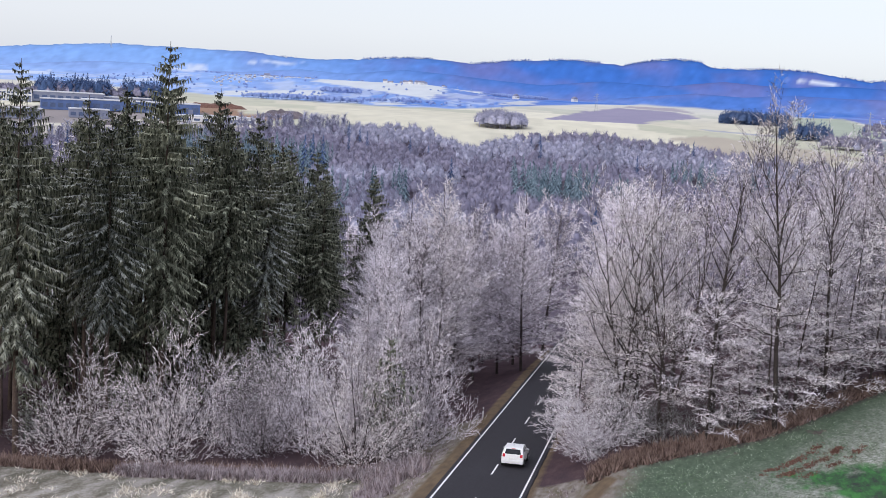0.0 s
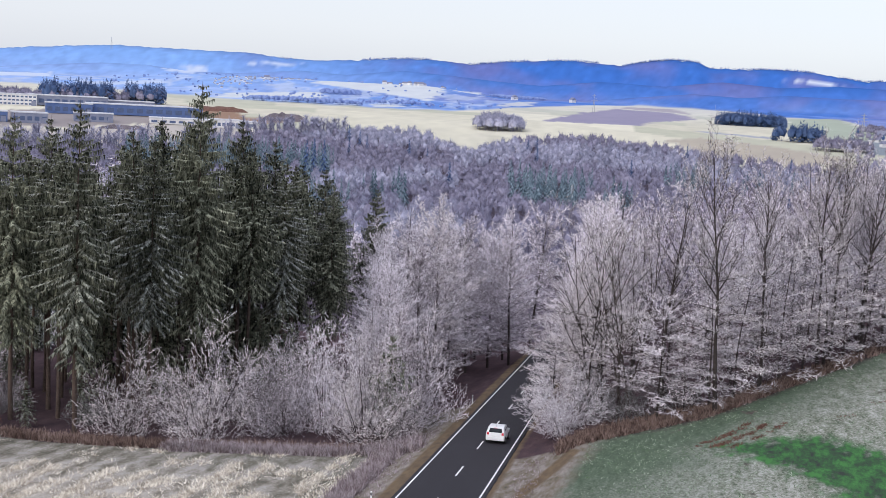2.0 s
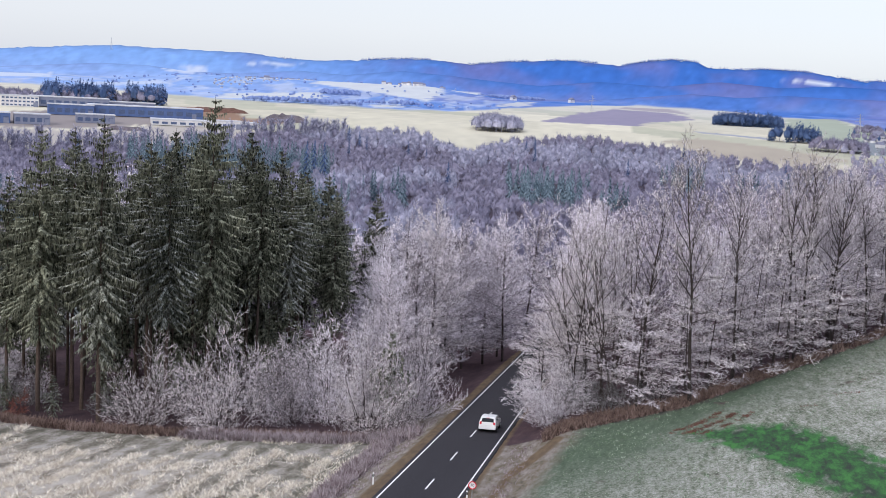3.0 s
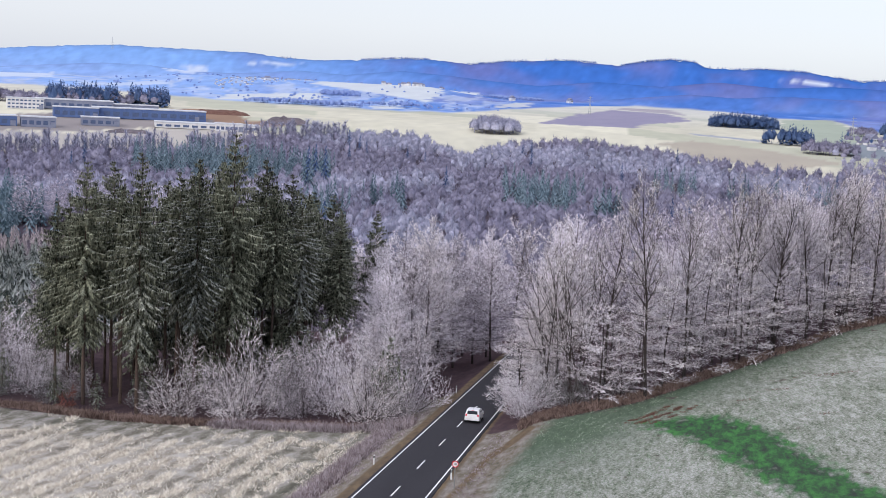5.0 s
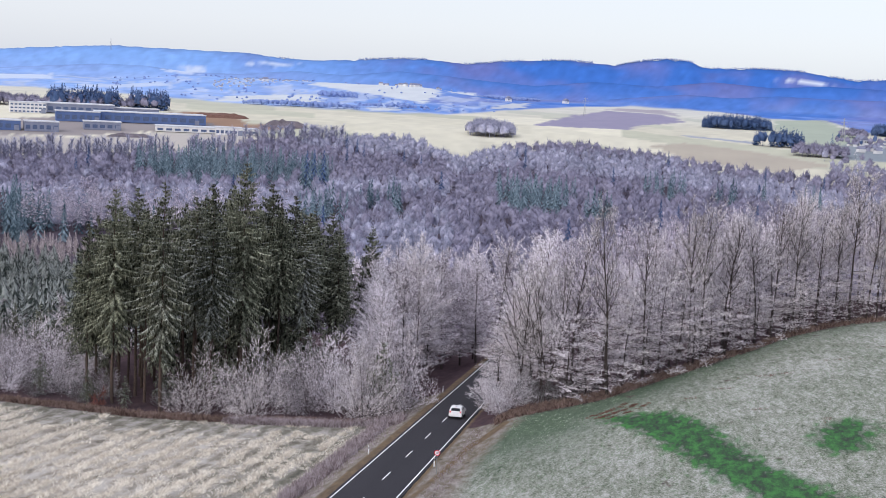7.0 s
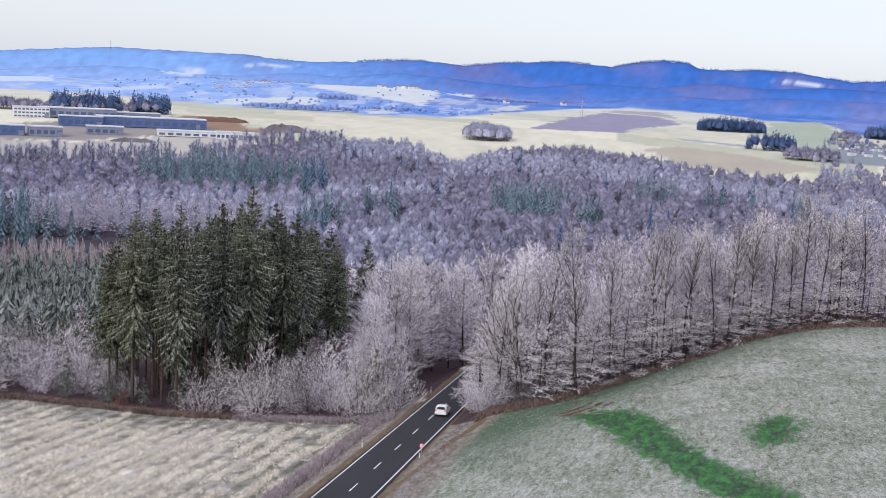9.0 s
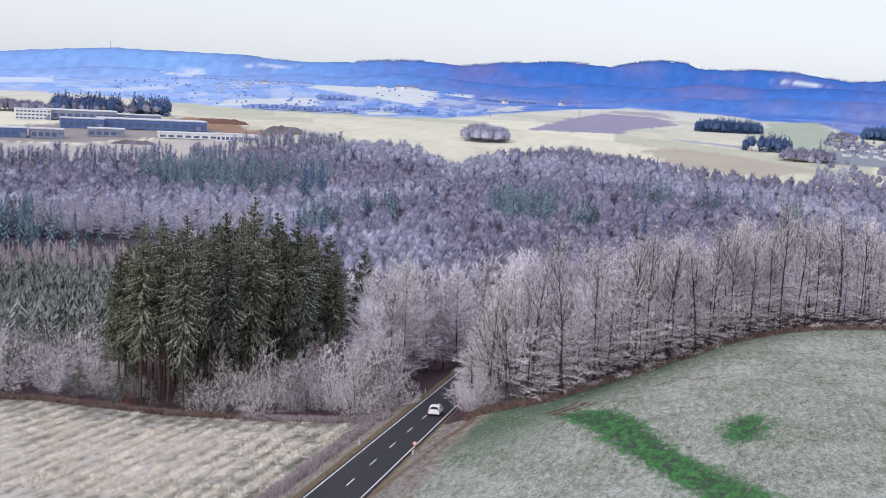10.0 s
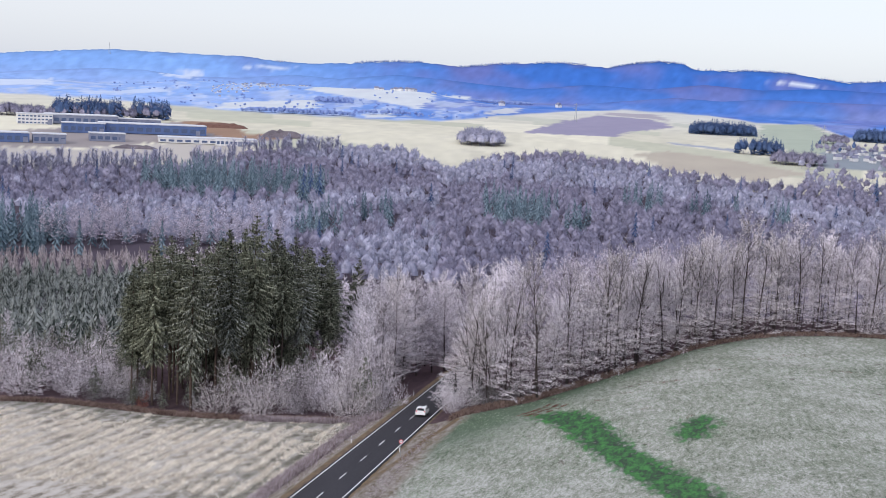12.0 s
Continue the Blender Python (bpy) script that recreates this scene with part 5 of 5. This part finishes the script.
def car(x, y):
    """A small white hatchback, seen from behind."""
    root = tagged(new("hatchback_car"), "small white hatchback car on the asphalt road", "car")
    prof = [(-2.0, 0.32), (-2.03, 0.62), (-1.96, 0.98), (-1.62, 1.40), (-1.40, 1.47), (0.0, 1.50), (0.35, 1.46), (1.02, 1.02), (1.75, 0.90), (1.98, 0.70), (2.0, 0.32)]
    bm = bmesh.new()
    rows = []
    for s, inset in ((-0.86, 1), (-0.84, 0), (0.84, 0), (0.86, 1)):
        rows.append([bm.verts.new((s * (1 - 0.16 * max(0, z - 0.95) / 0.5), yy * (0.985 if inset else 1), z - (0.03 if inset and z > 0.4 else 0))) for yy, z in prof])
    for a, b in zip(rows, rows[1:]):
        for i in range(len(prof) - 1):
            bm.faces.new((a[i], a[i + 1], b[i + 1], b[i]))
        bm.faces.new((a[0], b[0], b[-1], a[-1]))
    bm.faces.new(rows[0][::-1]), bm.faces.new(rows[-1])
    bmesh.ops.recalc_face_normals(bm, faces=bm.faces)
    part("body", (bm, WHITE), root)
    pane = solid("rear_window", [(-0.62, -1.93, 1.03), (0.62, -1.93, 1.03), (0.54, -1.66, 1.37), (-0.54, -1.66, 1.37), (-0.62, -1.90, 1.02), (0.62, -1.90, 1.02), (0.54, -1.63, 1.36), (-0.54, -1.63, 1.36)],
                 [(0, 1, 2, 3), (4, 7, 6, 5), (0, 4, 5, 1), (1, 5, 6, 2), (2, 6, 7, 3), (3, 7, 4, 0)], GLASS, False)
    part("rear_window", pane, root, "dark tinted rear window")
    part("rear_bumper", (box(1.66, 0.14, 0.26, y=-2.02, z=0.30, bevel=0.05), WHITE), root)
    part("number_plate", (box(0.52, 0.02, 0.11, y=-2.055, z=0.66), PAINT), root)
    for s in (-1, 1):
        part("tail_light", (box(0.20, 0.06, 0.24, x=0.68 * s, y=-1.985, z=0.80, bevel=0.02), RED), root, "red tail light")
        part("side_window", (box(0.02, 1.5, 0.30, x=0.80 * s, y=-0.35, z=1.04, bevel=0.008), GLASS), root)
        part("mirror", (box(0.16, 0.10, 0.12, x=0.94 * s, y=0.62, z=0.98, bevel=0.03), WHITE), root)
        for yy in (-1.28, 1.28):
            wheel = part("wheel", (rod(0.31, 0.31, 0.20, 24, m=Matrix.Translation((0.82 * s - 0.1, yy, 0.31)) @ Matrix.Rotation(radians(90), 4, "Y")), BLACK), root)
            part("rim", (rod(0.19, 0.17, 0.215, 20, m=Matrix.Translation((0.82 * s - 0.1075, yy, 0.31)) @ Matrix.Rotation(radians(90), 4, "Y")), STEEL), wheel)
    part("brake_light", (box(0.30, 0.04, 0.04, y=-1.66, z=1.39), RED), root)
    part("aerial", (rod(0.012, 0.006, 0.30, 6, m=Matrix.Translation((0, -1.2, 1.46)) @ Matrix.Rotation(radians(25), 4, "X")), BLACK), root)
    root.matrix_basis = pose(x, y, -0.082 * y, -math.degrees(math.atan(0.082)), 0, 0)


car(1.15, 53.3)


# ---- the works, villages and masts of the far plateau ----
def hall(az, d, length, depth, height, wall, label, bays=8, storeys=1, band=True):
    """A flat-roofed works hall whose long side faces the valley."""
    x, y = polar(az, d)
    root = tagged(new("works_hall"), label, "building", "works on the plateau")
    part("wall", (box(length, depth, height, bevel=0.1), wall), root)
    part("roof", (box(length + 0.8, depth + 0.8, 0.9, z=height), ROOF_PALE), root)
    pane = None
    for s in range(storeys):
        for i in range(bays):
            at = pose(-length / 2 + length * (i + 0.5) / bays, -depth / 2 - 0.04, height * (s + 0.25) / storeys)
            if pane is None:
                pane = part("window", (box(length / bays * 0.66, 0.16, height / storeys * 0.42), HALL_GLASS), root, "", at)
            else:
                part("window", pane.data, root, "", at)
    part("gate", (box(4.2, 0.2, min(4.5, height * 0.7), x=length * 0.42, y=-depth / 2 - 0.08), GREY_WALL), root)
    root.matrix_basis = pose(x, y, lift(x, y) - 0.4, 0, 0, -az + 4)


def heap(az, d, length, depth, height, mat, label):
    """A long mound of dumped earth with a lumpy top."""
    bm = bmesh.new()
    rows = [[bm.verts.new((length * (i / 12 - 0.5), depth * (k / 6 - 0.5), height * max(0, 1 - (i / 6 - 1) ** 4) * max(0, 1 - (k / 3 - 1) ** 2) * (1 + 0.5 * noise.noise((i * 0.8, k * 0.9, az))))) for k in range(7)] for i in range(13)]
    for i in range(12):
        for k in range(6):
            bm.faces.new((rows[i][k], rows[i + 1][k], rows[i + 1][k + 1], rows[i][k + 1]))
    me = bpy.data.meshes.new("soil_mound")
    bm.to_mesh(me)
    bm.free()
    me.materials.append(mat)
    x, y = polar(az, d)
    tagged(new("soil_mound", me), label, "soil mound", "soil mounds at the works").matrix_basis = pose(x, y, lift(x, y) - 0.3, 0, 0, -az)


heap(-16.6, 1330, 46, 26, 6.5, EARTH_DARK, "dark mound of dumped soil beside the works")
heap(-19.4, 1420, 62, 30, 5.0, CLODS, "reddish brown mound of soil behind the works")
heap(-23.0, 1170, 40, 18, 3.0, EARTH_DARK, "low dark bank of soil before the works")
hall(-27.2, 1372, 34, 20, 10, WALL_PALE, "white three-storey office block of a works", 9, 3)
hall(-25.3, 1392, 72, 40, 9, GREY_WALL, "long grey works hall with a pale flat roof", 10)
hall(-22.9, 1405, 46, 24, 6, GREY_WALL, "low grey works hall with a pale roof", 8)
hall(-25.2, 1300, 40, 22, 9, BLUE_WALL, "blue-clad works hall with a pale flat roof", 6)
hall(-22.3, 1315, 104, 34, 9, BLUE_WALL, "long blue-clad works hall with a pale flat roof", 12)
hall(-28.4, 1195, 40, 24, 8, BLUE_WALL, "dark blue works hall beside a yard", 6)
hall(-26.6, 1192, 28, 20, 8, GREY_WALL, "grey works hall beside a yard", 5)
hall(-24.2, 1226, 32, 18, 7, GREY_WALL, "small grey works hall with a pale roof", 5)
hall(-19.9, 1240, 92, 30, 4.5, WALL_PALE, "long low pale works hall", 12)
hall(-19.0, 1226, 24, 18, 6.5, WALL_PALE, "pale works building with dark windows", 6)


def house(x, y, w, turn, first=[]):
    """A village house with a pitched roof."""
    if first:
        ob = copy_thing(first[0], pose(x, y, lift(x, y), 0, 0, turn))
        ob.scale = (w, w, w)
        return
    root = tagged(new("village_house"), "small white village house with a dark pitched roof", "house", "village houses")
    part("wall", (box(9, 11, 5.4), WALL_PALE), root)
    v = [(-5, -6, 5.3), (5, -6, 5.3), (5, 6, 5.3), (-5, 6, 5.3), (0, -6, 9.6), (0, 6, 9.6)]
    part("roof", solid("roof", v, [(0, 1, 4), (2, 3, 5), (1, 2, 5, 4), (3, 0, 4, 5), (0, 3, 2, 1)], ROOF_DARK, False), root)
    for sx in (-2.4, 0.3, 2.8):
        part("window", (box(1.2, 0.1, 1.4, x=sx, y=-5.54, z=2.9), GLASS), root)
    root.matrix_basis = pose(x, y, lift(x, y), 0, 0, turn)
    first.append(root)


for i in range(120):
    az = nr.uniform(-19.8, -15.6)
    k = (az + 19.8) / 4.2
    house(*polar(az, nr.uniform(2420, 2800) + 700 * k), nr.uniform(0.22, 0.38), nr.uniform(0, 180))
for i in range(16):
    house(*polar(nr.uniform(-12.6, -9.8), nr.uniform(3050, 3300)), nr.uniform(0.5, 1.0), nr.uniform(0, 180))
for i in range(36):
    house(*polar(nr.uniform(6.9, 11), nr.uniform(1330, 1600)), nr.uniform(0.4, 0.65), nr.uniform(0, 180))
for az, d in [(7.7, 1560), (-7.0, 2900), (-4.5, 3000)]:
    house(*polar(az, d), 1.2, 30)


def tower(az, d, height, arms, label, kind):
    """A slim lattice tower with four legs, and cross-arms where it carries lines."""
    x, y = polar(az, d)
    root = tagged(new(kind), label, "tower")
    w = height * 0.07
    for sx in (-1, 1):
        for sy in (-1, 1):
            t = Tubes()
            t.add([Vector((sx * w, sy * w, -1)), Vector((sx * w * 0.45, sy * w * 0.45, height * 0.55)), Vector((sx * 0.15, sy * 0.15, height))], [0.28, 0.24, 0.16], 4)
            part("leg", solid("leg", t.v, t.f, STEEL), root)
    for k in range(1, 5):
        part("brace", (box(w * 1.7 * (1 - k * 0.16), 0.25, 0.25, z=height * k * 0.17), STEEL), root)
    for k in range(arms):
        part("cross_arm", (box(height * 0.36 * (1 - 0.2 * k), 0.35, 0.35, z=height * (0.68 + 0.12 * k)), STEEL), root)
    root.matrix_basis = pose(x, y, lift(x, y))


tower(-24.15, 4480, 40, 0, "thin radio mast on a wooded hill", "radio_mast")
tower(-3.7, 2150, 30, 3, "steel pylon beside a ploughed field", "pylon")
tower(7.0, 1650, 28, 3, "steel pylon beside a green field", "pylon")
